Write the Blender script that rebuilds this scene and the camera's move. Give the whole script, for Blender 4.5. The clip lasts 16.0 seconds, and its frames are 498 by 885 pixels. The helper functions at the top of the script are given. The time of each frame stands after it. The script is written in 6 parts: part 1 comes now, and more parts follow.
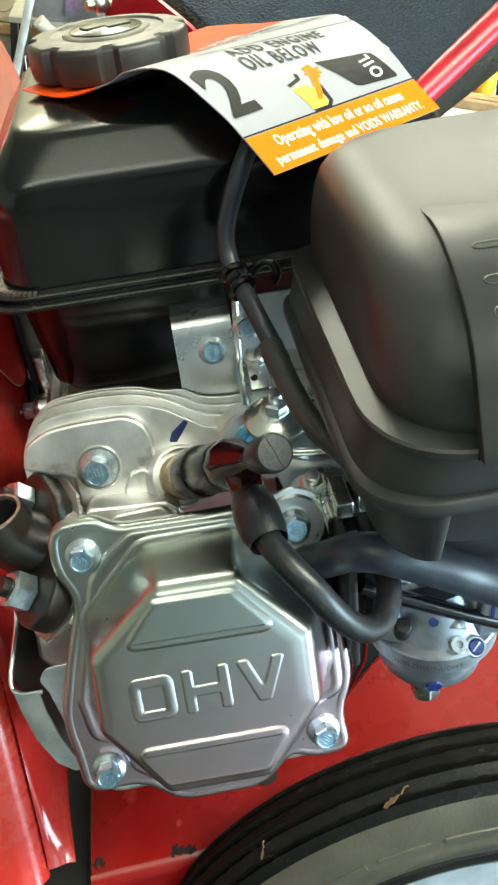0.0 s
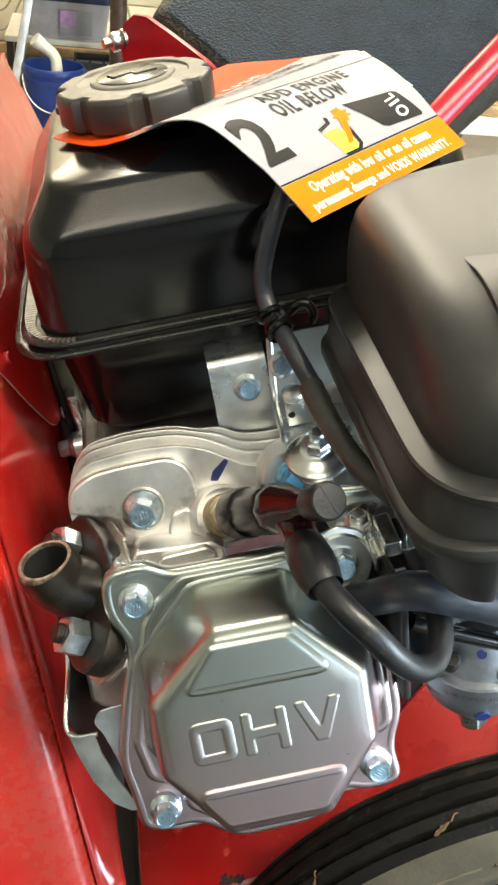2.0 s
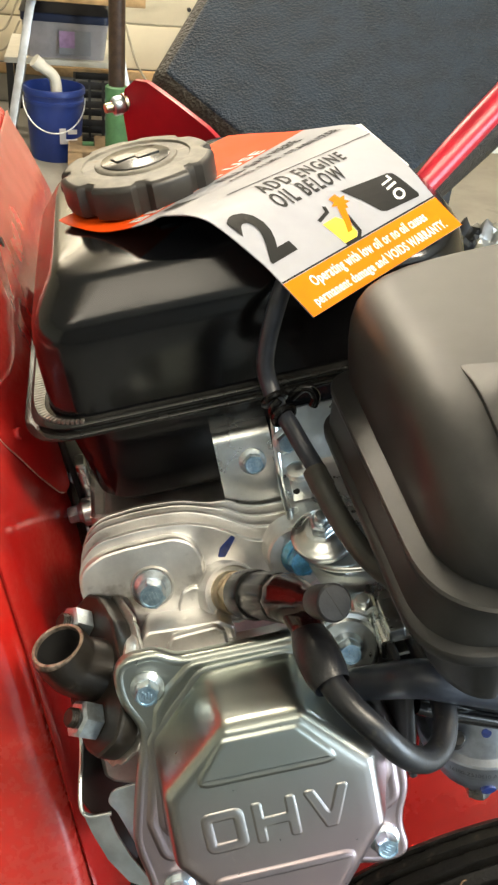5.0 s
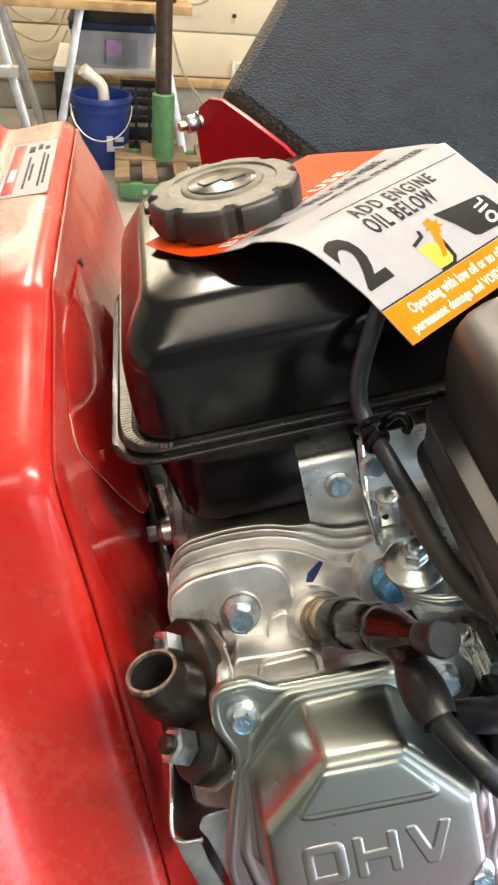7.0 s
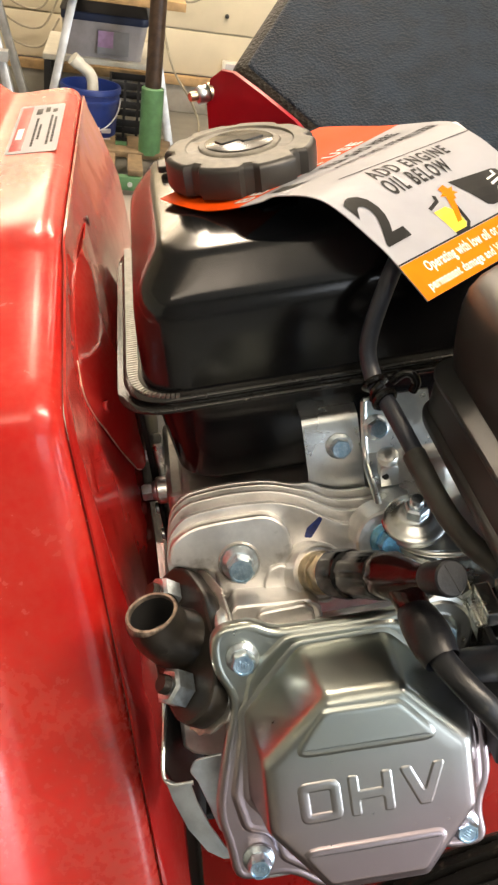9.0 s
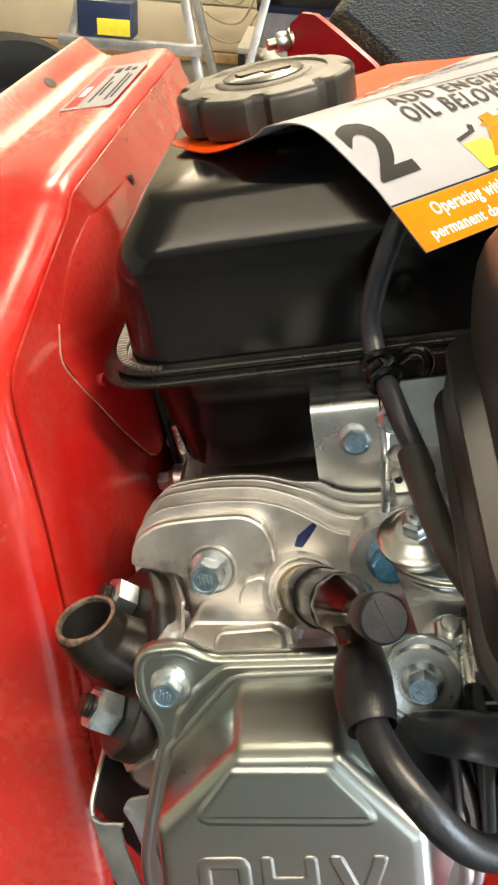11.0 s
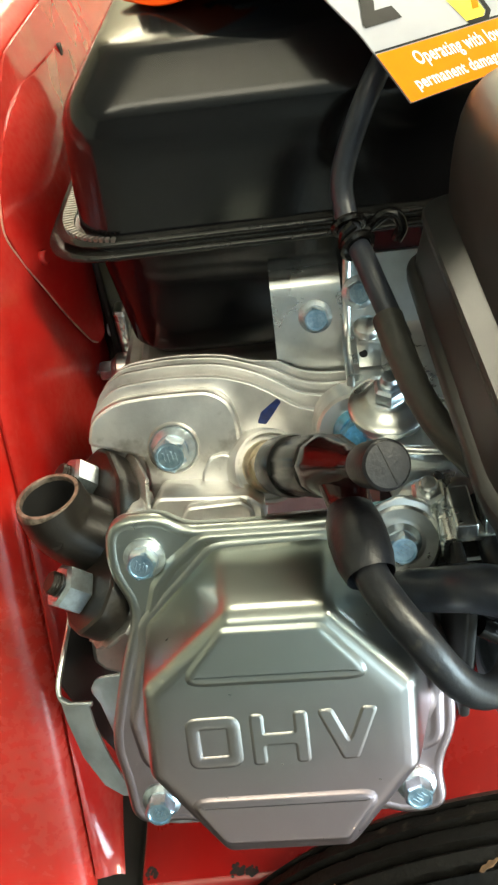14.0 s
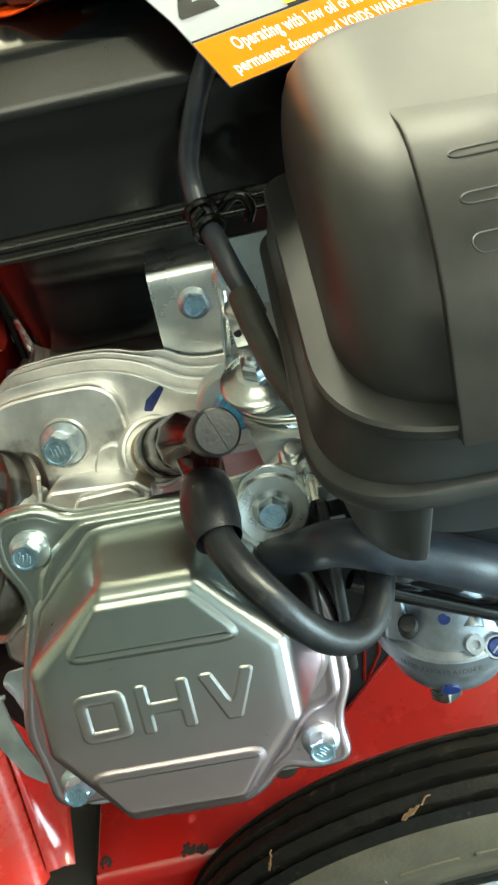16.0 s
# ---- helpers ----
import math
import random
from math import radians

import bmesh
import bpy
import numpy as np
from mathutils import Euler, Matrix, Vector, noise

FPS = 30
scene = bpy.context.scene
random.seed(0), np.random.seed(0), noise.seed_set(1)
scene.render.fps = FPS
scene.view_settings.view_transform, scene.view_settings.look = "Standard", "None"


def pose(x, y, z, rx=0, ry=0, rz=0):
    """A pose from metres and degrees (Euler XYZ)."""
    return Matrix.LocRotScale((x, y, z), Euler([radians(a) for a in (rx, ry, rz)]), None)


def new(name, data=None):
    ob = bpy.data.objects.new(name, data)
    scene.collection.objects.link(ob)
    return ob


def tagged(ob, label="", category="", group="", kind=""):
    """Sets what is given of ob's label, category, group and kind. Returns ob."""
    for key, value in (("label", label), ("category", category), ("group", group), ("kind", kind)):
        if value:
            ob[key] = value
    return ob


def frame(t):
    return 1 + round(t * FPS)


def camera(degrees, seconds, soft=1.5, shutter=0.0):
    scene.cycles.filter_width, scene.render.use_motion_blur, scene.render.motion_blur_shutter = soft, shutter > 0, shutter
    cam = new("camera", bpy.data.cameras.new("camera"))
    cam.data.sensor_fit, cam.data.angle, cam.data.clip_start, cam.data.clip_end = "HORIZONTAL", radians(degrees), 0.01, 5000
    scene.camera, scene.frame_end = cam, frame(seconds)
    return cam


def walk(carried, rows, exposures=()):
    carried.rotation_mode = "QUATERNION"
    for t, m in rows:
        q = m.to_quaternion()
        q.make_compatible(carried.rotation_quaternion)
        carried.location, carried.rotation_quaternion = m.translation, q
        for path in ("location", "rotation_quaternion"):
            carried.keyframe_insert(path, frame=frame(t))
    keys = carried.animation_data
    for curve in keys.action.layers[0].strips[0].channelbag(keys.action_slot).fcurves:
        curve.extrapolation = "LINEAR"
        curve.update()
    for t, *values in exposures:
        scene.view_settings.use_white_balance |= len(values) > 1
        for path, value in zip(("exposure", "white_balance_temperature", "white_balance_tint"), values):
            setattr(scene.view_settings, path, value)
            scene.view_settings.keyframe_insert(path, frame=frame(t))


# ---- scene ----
cam = camera(32.8, 16.0, soft=2.5)
# The engine leans with its vehicle: LEANING takes the engine's own axes (x along the crankshaft, y away, z up) into the room.
HEIGHT, LEAN_ANGLE = 0.85, -13.9
LEANING = pose(0, 0, HEIGHT, 0, LEAN_ANGLE, 0)
METRES = 0.58
START = pose(0.01418, -0.17487, 0.26919, -37.489, 5.829, -8.336)
ROWS = [
    (0.0, 0.0, 0.0, 0.0, 0.0, 0.0, -0.0),
    (0.5, -0.0103, -0.012, -0.0118, -0.27, 0.06, 0.51),
    (1.0, -0.0039, -0.005, -0.0093, -0.43, 0.25, 1.57),
    (1.5, -0.0226, -0.0096, 0.0127, -0.26, 0.51, 1.95),
    (2.0, -0.0238, -0.009, 0.0227, 0.35, 0.37, 1.91),
    (2.5, -0.0373, 0.0014, 0.0413, 0.61, 0.34, 1.55),
    (3.0, -0.0283, 0.0358, 0.062, 0.69, -0.01, 2.03),
    (5.5, -0.0211, -0.0353, 0.0752, 0.76, 1.03, 2.9),
    (6.0, -0.016, -0.038, 0.0776, 2.01, 0.87, 3.06),
    (6.5, -0.0318, -0.0366, 0.085, 3.52, 1.03, 3.1),
    (7.0, -0.0574, -0.0229, 0.0893, 3.28, 1.25, 2.51),
    (7.5, -0.1021, -0.0555, 0.0863, 2.51, 1.48, 2.69),
    (8.0, -0.108, -0.0952, 0.0846, -0.61, 1.49, 5.51),
    (8.5, -0.1266, -0.0721, 0.0636, -2.42, 1.17, 4.39),
    (9.0, -0.085, -0.0307, 0.0532, 1.03, 1.5, -0.38),
    (11.5, 0.0326, 0.1098, 0.0662, 14.23, 0.79, -3.94),
    (12.0, -0.0544, 0.1198, 0.0696, 3.98, 0.48, -1.27),
    (12.5, -0.0861, 0.1301, 0.0286, 0.5, -2.79, -0.51),
    (13.0, -0.0542, 0.1133, 0.0243, 1.72, -3.73, -2.2),
    (13.5, -0.0249, 0.1045, 0.0143, 5.67, -3.7, -4.11),
    (14.0, -0.0048, 0.091, 0.0194, 6.53, -3.52, -3.77),
    (14.5, 0.0105, 0.0841, 0.0225, 6.3, -3.46, -1.98),
    (15.0, 0.027, 0.0884, 0.0205, 5.99, -3.27, -0.16),
    (15.5, 0.0445, 0.0791, 0.0145, 6.05, -3.34, 0.78),
    (16.0, 0.0557, 0.0809, 0.0107, 5.23, -3.51, 2.03),
]
# the picture's own drift: seconds, stops, kelvin, tint
DRIFT = [(0.0, 0.1, 6200, -5), (0.5, 0.13, 6200, -5), (1.0, 0.15, 6400, -4), (1.5, 0.17, 6750, 5), (2.0, 0.2, 6800, 8), (3.0, 0.15, 6900, 10), (5.5, 0.0, 6950, 10), (6.5, 0.0, 7000, 15), (7.5, 0.05, 6550, 13), (8.0, 0.03, 6350, 14), (8.5, -0.05, 6400, 15), (9.0, -0.08, 7400, 17), (11.5, 0.13, 7200, 11), (12.0, 0.25, 6450, 9), (12.5, 0.22, 5700, 7), (13.0, -0.08, 6550, 10), (13.5, 0.13, 7200, 6), (14.5, 0.15, 6550, -4), (16.0, 0.16, 6600, -9)]
walk(cam, [(t, LEANING @ START @ pose(METRES * x, METRES * y, METRES * z, 90 + pitch, roll, yaw)) for t, x, y, z, yaw, pitch, roll in ROWS], DRIFT)

# ---------------------------------------------------------------- world and lamps
# faint warm ambient light added to lift the shadows
world = bpy.data.worlds.new("ambient_fill")
world.use_nodes = True
world.node_tree.nodes["Background"].inputs[0].default_value = (0.9, 0.87, 0.8, 1)
world.node_tree.nodes["Background"].inputs[1].default_value = 0.08
scene.world = world
scene.view_settings.exposure = 0.0


def area_lamp(name, m, sx, sy, watts, colour):
    d = bpy.data.lights.new(name, "AREA")
    d.shape, d.size, d.size_y, d.energy, d.color = "RECTANGLE", sx, sy, watts, colour
    ob = new(name, d)
    ob.matrix_world = m
    return ob


# ---------------------------------------------------------------- materials
def nodes_of(name):
    m = bpy.data.materials.new(name)
    m.use_nodes = True
    return m, m.node_tree.nodes, m.node_tree.links, m.node_tree.nodes["Principled BSDF"]


def surface(name, colour, rough=0.5, metal=0.0, vary=0.08, scale=40.0, bump=0.0, bump_scale=400.0, coat=0.0, rough_vary=0.1, tint=None, spec=0.5, spots=0.0, spot_colour=(0.1, 0.08, 0.06), spot_scale=120.0, depth=0.0006, pebble=False, detail=6):
    m, n, l, b = nodes_of(name)
    tc = n.new("ShaderNodeTexCoord")
    big = n.new("ShaderNodeTexNoise")
    big.inputs["Scale"].default_value, big.inputs["Detail"].default_value, big.inputs["Roughness"].default_value = scale, detail, 0.6
    l.new(tc.outputs["Object"], big.inputs["Vector"])
    fine = n.new("ShaderNodeTexVoronoi" if pebble else "ShaderNodeTexNoise")
    fine.inputs["Scale"].default_value, fine.inputs["Detail"].default_value = bump_scale, (1 if pebble else 4)
    l.new(tc.outputs["Object"], fine.inputs["Vector"])
    ramp = n.new("ShaderNodeMapRange")
    ramp.interpolation_type = "SMOOTHSTEP"
    ramp.inputs["From Min"].default_value, ramp.inputs["From Max"].default_value = (0.3, 0.7) if detail > 2 else (0.05, 0.95)
    l.new(big.outputs["Fac"], ramp.inputs["Value"])
    mix = n.new("ShaderNodeMix")
    mix.data_type = "RGBA"
    low = tint or tuple(c * (1 - vary * 2) for c in colour)
    mix.inputs["A"].default_value = (*low, 1)
    mix.inputs["B"].default_value = (*(min(1, c * (1 + vary)) for c in colour), 1)
    l.new(ramp.outputs["Result"], mix.inputs["Factor"])
    out = mix.outputs["Result"]
    if spots:
        sp = n.new("ShaderNodeTexNoise")
        sp.inputs["Scale"].default_value, sp.inputs["Detail"].default_value = spot_scale, 8
        l.new(tc.outputs["Object"], sp.inputs["Vector"])
        sr = n.new("ShaderNodeMapRange")
        sr.inputs["From Min"].default_value, sr.inputs["From Max"].default_value = 0.66 - spots * 0.1, 0.74
        l.new(sp.outputs["Fac"], sr.inputs["Value"])
        mix2 = n.new("ShaderNodeMix")
        mix2.data_type = "RGBA"
        mix2.inputs["B"].default_value = (*spot_colour, 1)
        l.new(sr.outputs["Result"], mix2.inputs["Factor"])
        l.new(out, mix2.inputs["A"])
        out = mix2.outputs["Result"]
    l.new(out, b.inputs["Base Color"])
    rr = n.new("ShaderNodeMapRange")
    rr.inputs["To Min"].default_value, rr.inputs["To Max"].default_value = max(0.02, rough * (1 - rough_vary * 2)), min(1, rough * (1 + rough_vary * 2))
    l.new(big.outputs["Fac"], rr.inputs["Value"])
    l.new(rr.outputs["Result"], b.inputs["Roughness"])
    b.inputs["Metallic"].default_value = metal
    b.inputs["Specular IOR Level"].default_value = spec
    b.inputs["Coat Weight"].default_value = coat
    b.inputs["Coat Roughness"].default_value = 0.06
    if bump:
        bp = n.new("ShaderNodeBump")
        bp.inputs["Strength"].default_value, bp.inputs["Distance"].default_value = bump, depth
        l.new(fine.outputs["Distance" if pebble else "Fac"], bp.inputs["Height"])
        l.new(bp.outputs["Normal"], b.inputs["Normal"])
    return m


def tinted_zinc(name):
    """Bright zinc, clouded and finely scratched; passivation and reflected green-to-rose cast painted in."""
    m, n, l, b = nodes_of(name)
    tc = n.new("ShaderNodeTexCoord")
    cloud = n.new("ShaderNodeTexNoise")
    cloud.inputs["Scale"].default_value, cloud.inputs["Detail"].default_value = 15, 2
    l.new(tc.outputs["Object"], cloud.inputs["Vector"])
    axes = n.new("ShaderNodeSeparateXYZ")
    l.new(tc.outputs["Object"], axes.inputs["Vector"])
    # reflected colour painted by height: green at the top, rose lower down
    fall = n.new("ShaderNodeMapRange")
    fall.inputs["From Min"].default_value, fall.inputs["From Max"].default_value = 0.075, 0.015
    l.new(axes.outputs["Z"], fall.inputs["Value"])
    both = n.new("ShaderNodeMath")
    both.operation = "ADD"
    l.new(fall.outputs["Result"], both.inputs[0])
    l.new(cloud.outputs["Fac"], both.inputs[1])
    cast = n.new("ShaderNodeMapRange")
    cast.interpolation_type = "SMOOTHSTEP"
    cast.inputs["From Min"].default_value, cast.inputs["From Max"].default_value = 0.55, 1.35
    l.new(both.outputs["Value"], cast.inputs["Value"])
    mix = n.new("ShaderNodeMix")
    mix.data_type = "RGBA"
    mix.inputs["A"].default_value, mix.inputs["B"].default_value = (0.46, 0.5, 0.468, 1), (0.565, 0.455, 0.485, 1)
    l.new(cast.outputs["Result"], mix.inputs["Factor"])
    l.new(mix.outputs["Result"], b.inputs["Base Color"])
    b.inputs["Metallic"].default_value = 1
    grain = n.new("ShaderNodeTexNoise")
    grain.inputs["Scale"].default_value, grain.inputs["Detail"].default_value = 260, 5
    l.new(tc.outputs["Object"], grain.inputs["Vector"])
    rough = n.new("ShaderNodeMapRange")
    rough.inputs["To Min"].default_value, rough.inputs["To Max"].default_value = 0.25, 0.34
    l.new(grain.outputs["Fac"], rough.inputs["Value"])
    l.new(rough.outputs["Result"], b.inputs["Roughness"])
    bump = n.new("ShaderNodeBump")
    bump.inputs["Strength"].default_value, bump.inputs["Distance"].default_value = 0.05, 0.0004
    l.new(grain.outputs["Fac"], bump.inputs["Height"])
    l.new(bump.outputs["Normal"], b.inputs["Normal"])
    return m


def dusty_enamel(name, clean, dust, scale, share, rough, wave):
    """Glossy enamel under a thin dry film of dust with washed patches, fine scuffs and a slow waviness."""
    m, n, l, b = nodes_of(name)
    tc = n.new("ShaderNodeTexCoord")

    def noise(size, detail, warp=0.0):
        t = n.new("ShaderNodeTexNoise")
        t.inputs["Scale"].default_value, t.inputs["Detail"].default_value, t.inputs["Distortion"].default_value = size, detail, warp
        l.new(tc.outputs["Object"], t.inputs["Vector"])
        return t.outputs["Fac"]

    def span(value, a, b_, lo, hi):
        r = n.new("ShaderNodeMapRange")
        for key, v in (("From Min", a), ("From Max", b_), ("To Min", lo), ("To Max", hi)):
            r.inputs[key].default_value = v
        l.new(value, r.inputs["Value"])
        return r.outputs["Result"]

    def sum_of(p, q, kind="ADD"):
        t = n.new("ShaderNodeMath")
        t.operation = kind
        l.new(p, t.inputs[0])
        l.new(q, t.inputs[1])
        return t.outputs["Value"]
    film = span(noise(scale, 4, 0.5), 0.36, 0.66, 0.0, share)
    grain = span(noise(scale * 22, 6), 0.35, 0.7, 0.55, 1.15)
    scuff = span(noise(scale * 5, 9, 1.4), 0.66, 0.78, 0.0, share * 0.35)
    cover = sum_of(sum_of(film, grain, "MULTIPLY"), scuff)
    mix = n.new("ShaderNodeMix")
    mix.data_type = "RGBA"
    mix.inputs["A"].default_value, mix.inputs["B"].default_value = (*clean, 1), (*dust, 1)
    l.new(cover, mix.inputs["Factor"])
    l.new(mix.outputs["Result"], b.inputs["Base Color"])
    l.new(span(cover, 0.0, 0.6, rough, rough + 0.2), b.inputs["Roughness"])
    b.inputs["Coat Weight"].default_value, b.inputs["Coat Roughness"].default_value = 0.2, 0.09
    bump = n.new("ShaderNodeBump")
    bump.inputs["Strength"].default_value, bump.inputs["Distance"].default_value = 0.5, wave
    l.new(noise(34, 1), bump.inputs["Height"])
    l.new(bump.outputs["Normal"], b.inputs["Normal"])
    l.new(bump.outputs["Normal"], b.inputs["Coat Normal"])
    return m


M_TANK = surface("black_gloss_paint", (0.005, 0.005, 0.0055), 0.15, spec=0.5, vary=0.1, scale=60, rough_vary=0.12, bump=0.03, bump_scale=900)
M_PLASTIC = surface("black_moulded_plastic", (0.029, 0.0295, 0.029), 0.42, vary=0.12, scale=90, bump=0.05, bump_scale=2600, rough_vary=0.08, spec=0.55)
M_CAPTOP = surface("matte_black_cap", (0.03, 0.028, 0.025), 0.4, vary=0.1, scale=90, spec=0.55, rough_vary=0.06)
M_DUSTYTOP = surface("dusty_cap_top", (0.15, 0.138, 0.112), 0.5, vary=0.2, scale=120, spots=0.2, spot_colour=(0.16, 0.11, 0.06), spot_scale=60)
M_EMBLEM = surface("glossy_black_emblem", (0.02, 0.02, 0.02), 0.18, vary=0.1, scale=90, spec=0.5)
M_RUBBER = surface("black_hose_rubber", (0.012, 0.013, 0.016), 0.36, vary=0.25, scale=90, bump=0.14, bump_scale=1100, rough_vary=0.1, spots=0.12, spot_colour=(0.05, 0.046, 0.036), spot_scale=160)
M_HOSE = surface("blue_black_hose_rubber", (0.03, 0.036, 0.05), 0.38, vary=0.15, scale=90, bump=0.1, bump_scale=1100, rough_vary=0.1)
M_BOOT = surface("black_bakelite", (0.006, 0.0057, 0.0057), 0.2, vary=0.15, scale=120, spec=0.5)
M_MAROON = surface("polished_maroon_black_plastic", (0.02, 0.004, 0.004), 0.17, vary=0.15, scale=120, spec=0.5)
M_CAST = surface("cast_aluminium", (0.8, 0.79, 0.77), 0.39, 0.96, vary=0.12, scale=38, bump=0.1, bump_scale=1500, rough_vary=0.13, spots=0.4, spot_colour=(0.34, 0.32, 0.29), spot_scale=70)
M_ROUGHCAST = surface("ragged_gasket_foil", (0.62, 0.61, 0.58), 0.5, 1.0, vary=0.16, scale=70, bump=0.6, bump_scale=900, spots=0.4, spot_colour=(0.22, 0.18, 0.14))
M_ZINC = tinted_zinc("zinc_plated_sheet_steel")
M_BOLT = surface("blue_zinc_bolt_steel", (0.66, 0.75, 0.82), 0.33, 1.0, vary=0.12, scale=300, bump=0.12, bump_scale=1500, rough_vary=0.07)
# blue sky reflection put into the colour of the bolts' top faces
M_SKYTOP = surface("sky_tinted_bolt_top", (0.52, 0.67, 0.79), 0.3, 1.0, vary=0.3, scale=260, bump=0.15, bump_scale=1800, rough_vary=0.07, tint=(0.3, 0.5, 0.68))
M_BLUEBOLT = surface("bright_blue_zinc_bolt_steel", (0.2, 0.55, 0.82), 0.3, 1.0, vary=0.15, scale=300, bump=0.12, bump_scale=1500, rough_vary=0.07)
M_SHROUD = surface("blue_bright_sheet_steel", (0.75, 0.8, 0.84), 0.36, 1.0, vary=0.12, scale=60, bump=0.1, bump_scale=120, rough_vary=0.2)
M_BRASS = surface("yellow_zinc_steel", (0.6, 0.52, 0.38), 0.36, 1.0, vary=0.15, scale=200)
M_STEEL = surface("bare_bracket_steel", (0.8, 0.83, 0.82), 0.28, 1.0, vary=0.07, scale=50, bump=0.03, bump_scale=900, rough_vary=0.07)
M_BURNT = surface("sooty_black_pipe_iron", (0.014, 0.0115, 0.009), 0.33, 0.0, vary=0.15, scale=180, bump=0.1, bump_scale=900, spots=0.1, spot_colour=(0.05, 0.04, 0.03))
M_PIPE_EDGE = surface("cut_pipe_edge", (0.34, 0.28, 0.23), 0.45, 0.8, vary=0.3, scale=300, bump=0.4)
M_RED = surface("dusty_glossy_red_enamel", (0.25, 0.005, 0.005), 0.27, vary=0.1, scale=14, tint=(0.22, 0.01, 0.008), coat=0.12, bump=0.05, bump_scale=160, rough_vary=0.2, spots=0.02, spot_colour=(0.42, 0.05, 0.045), spot_scale=90)
M_REDWALL = dusty_enamel("scuffed_red_wall_enamel", (0.43, 0.009, 0.008), (0.46, 0.13, 0.1), 16, 0.3, 0.1, 0.0016)
M_GUARD = dusty_enamel("dusty_red_guard_enamel", (0.5, 0.009, 0.008), (0.5, 0.13, 0.085), 11, 0.34, 0.2, 0.0003)
# pale colour for the light caught along the gusset's edge
M_EDGELIGHT = surface("pale_edge_highlight", (0.6, 0.34, 0.25), 0.3, 0.4, vary=0.2, scale=200)
M_SLEEVE = surface("grey_olive_sleeve_rubber", (0.05, 0.05, 0.044), 0.42, vary=0.15, scale=90, bump=0.1, bump_scale=900)
M_REDTUBE = surface("satin_crimson_enamel", (0.4, 0.008, 0.022), 0.3, vary=0.1, scale=30, bump=0.05, bump_scale=300, rough_vary=0.1, spec=0.35)
M_TYRE = surface("tyre_rubber", (0.0055, 0.0055, 0.0055), 0.5, vary=0.3, scale=60, bump=0.6, bump_scale=420, tint=(0.01, 0.0095, 0.0085), spots=0.06, spot_colour=(0.05, 0.043, 0.033), spot_scale=160, spec=0.15)
M_TYREWALL = surface("dusty_tyre_wall", (0.082, 0.074, 0.053), 0.42, vary=0.25, scale=40, bump=0.3, bump_scale=500, tint=(0.075, 0.066, 0.05))
M_RIM = surface("worn_pale_rim_paint", (0.5, 0.53, 0.56), 0.35, vary=0.15, scale=30)
M_BRIGHTRIM = surface("worn_black_rim_paint", (0.014, 0.014, 0.013), 0.16, vary=0.2, scale=120, bump=0.06, bump_scale=700)
M_CRIMP = surface("bare_crimped_steel", (0.27, 0.265, 0.25), 0.4, 0.8, vary=0.1, scale=200)
M_SEAT = surface("grained_black_vinyl", (0.015, 0.026, 0.041), 0.5, vary=0.16, scale=60, bump=0.85, bump_scale=560, rough_vary=0.15, depth=0.0009, spec=0.2, pebble=True)
M_SEATSIDE = surface("worn_brown_black_vinyl", (0.022, 0.019, 0.014), 0.5, vary=0.25, scale=60, bump=0.9, bump_scale=420, depth=0.0009, spec=0.3, pebble=True, spots=0.1, spot_colour=(0.07, 0.06, 0.045), spot_scale=90)
M_CARD = surface("white_card", (0.33, 0.34, 0.375), 0.45, vary=0.03, scale=40)
M_ORANGE = surface("orange_print", (0.85, 0.19, 0.003), 0.55, vary=0.04, scale=40, spec=0.12)
M_HEADER = surface("red_orange_print", (0.8, 0.075, 0.006), 0.55, vary=0.04, scale=40, spec=0.12)
M_INK = surface("black_print", (0.015, 0.015, 0.015), 0.5, vary=0.04, spec=0.15)
M_YELLOW = surface("yellow_print", (0.85, 0.7, 0.06), 0.4, vary=0.04)
M_WHITE = surface("white_print", (0.85, 0.85, 0.83), 0.4, vary=0.03)
M_MARK = surface("blue_paint_pen", (0.012, 0.03, 0.16), 0.4, vary=0.2, scale=400)
M_REDMARK = surface("red_paint_pen", (0.5, 0.03, 0.03), 0.4, vary=0.2, scale=400)
M_CARB = surface("grey_zinc_casting", (0.4, 0.445, 0.51), 0.38, 0.85, vary=0.12, scale=120, bump=0.12, bump_scale=1400)
M_CODE = surface("dark_stamped_grey", (0.12, 0.13, 0.14), 0.5, 0.4, vary=0.2)
# near black for dark parts; also paints the shade inside hollows and holes
M_DARK = surface("near_black_fill", (0.012, 0.012, 0.012), 0.6, vary=0.2)
M_FLOOR = surface("worn_concrete", (0.28, 0.27, 0.24), 0.6, vary=0.12, scale=3.5, bump=0.3, bump_scale=60, spots=0.15, spot_colour=(0.2, 0.19, 0.17), spot_scale=6)
M_WALL = surface("cream_painted_board", (0.62, 0.56, 0.42), 0.7, vary=0.05, scale=2.5, bump=0.1, bump_scale=50)
M_BLOCK = surface("grey_concrete_block", (0.33, 0.31, 0.27), 0.85, vary=0.12, scale=8, bump=0.6, bump_scale=80)
M_OLDWOOD = surface("weathered_pallet_wood", (0.19, 0.13, 0.07), 0.7, vary=0.2, scale=14, bump=0.2, bump_scale=120)
M_TIMBER = surface("raw_pine", (0.42, 0.27, 0.13), 0.6, vary=0.18, scale=14, bump=0.2, bump_scale=120)
# tone of the unseen south wall, kept dark for the valve cover's reflection
M_DULLWALL = surface("unseen_wall_grey", (0.17, 0.175, 0.168), 0.5, vary=0.06, scale=4)
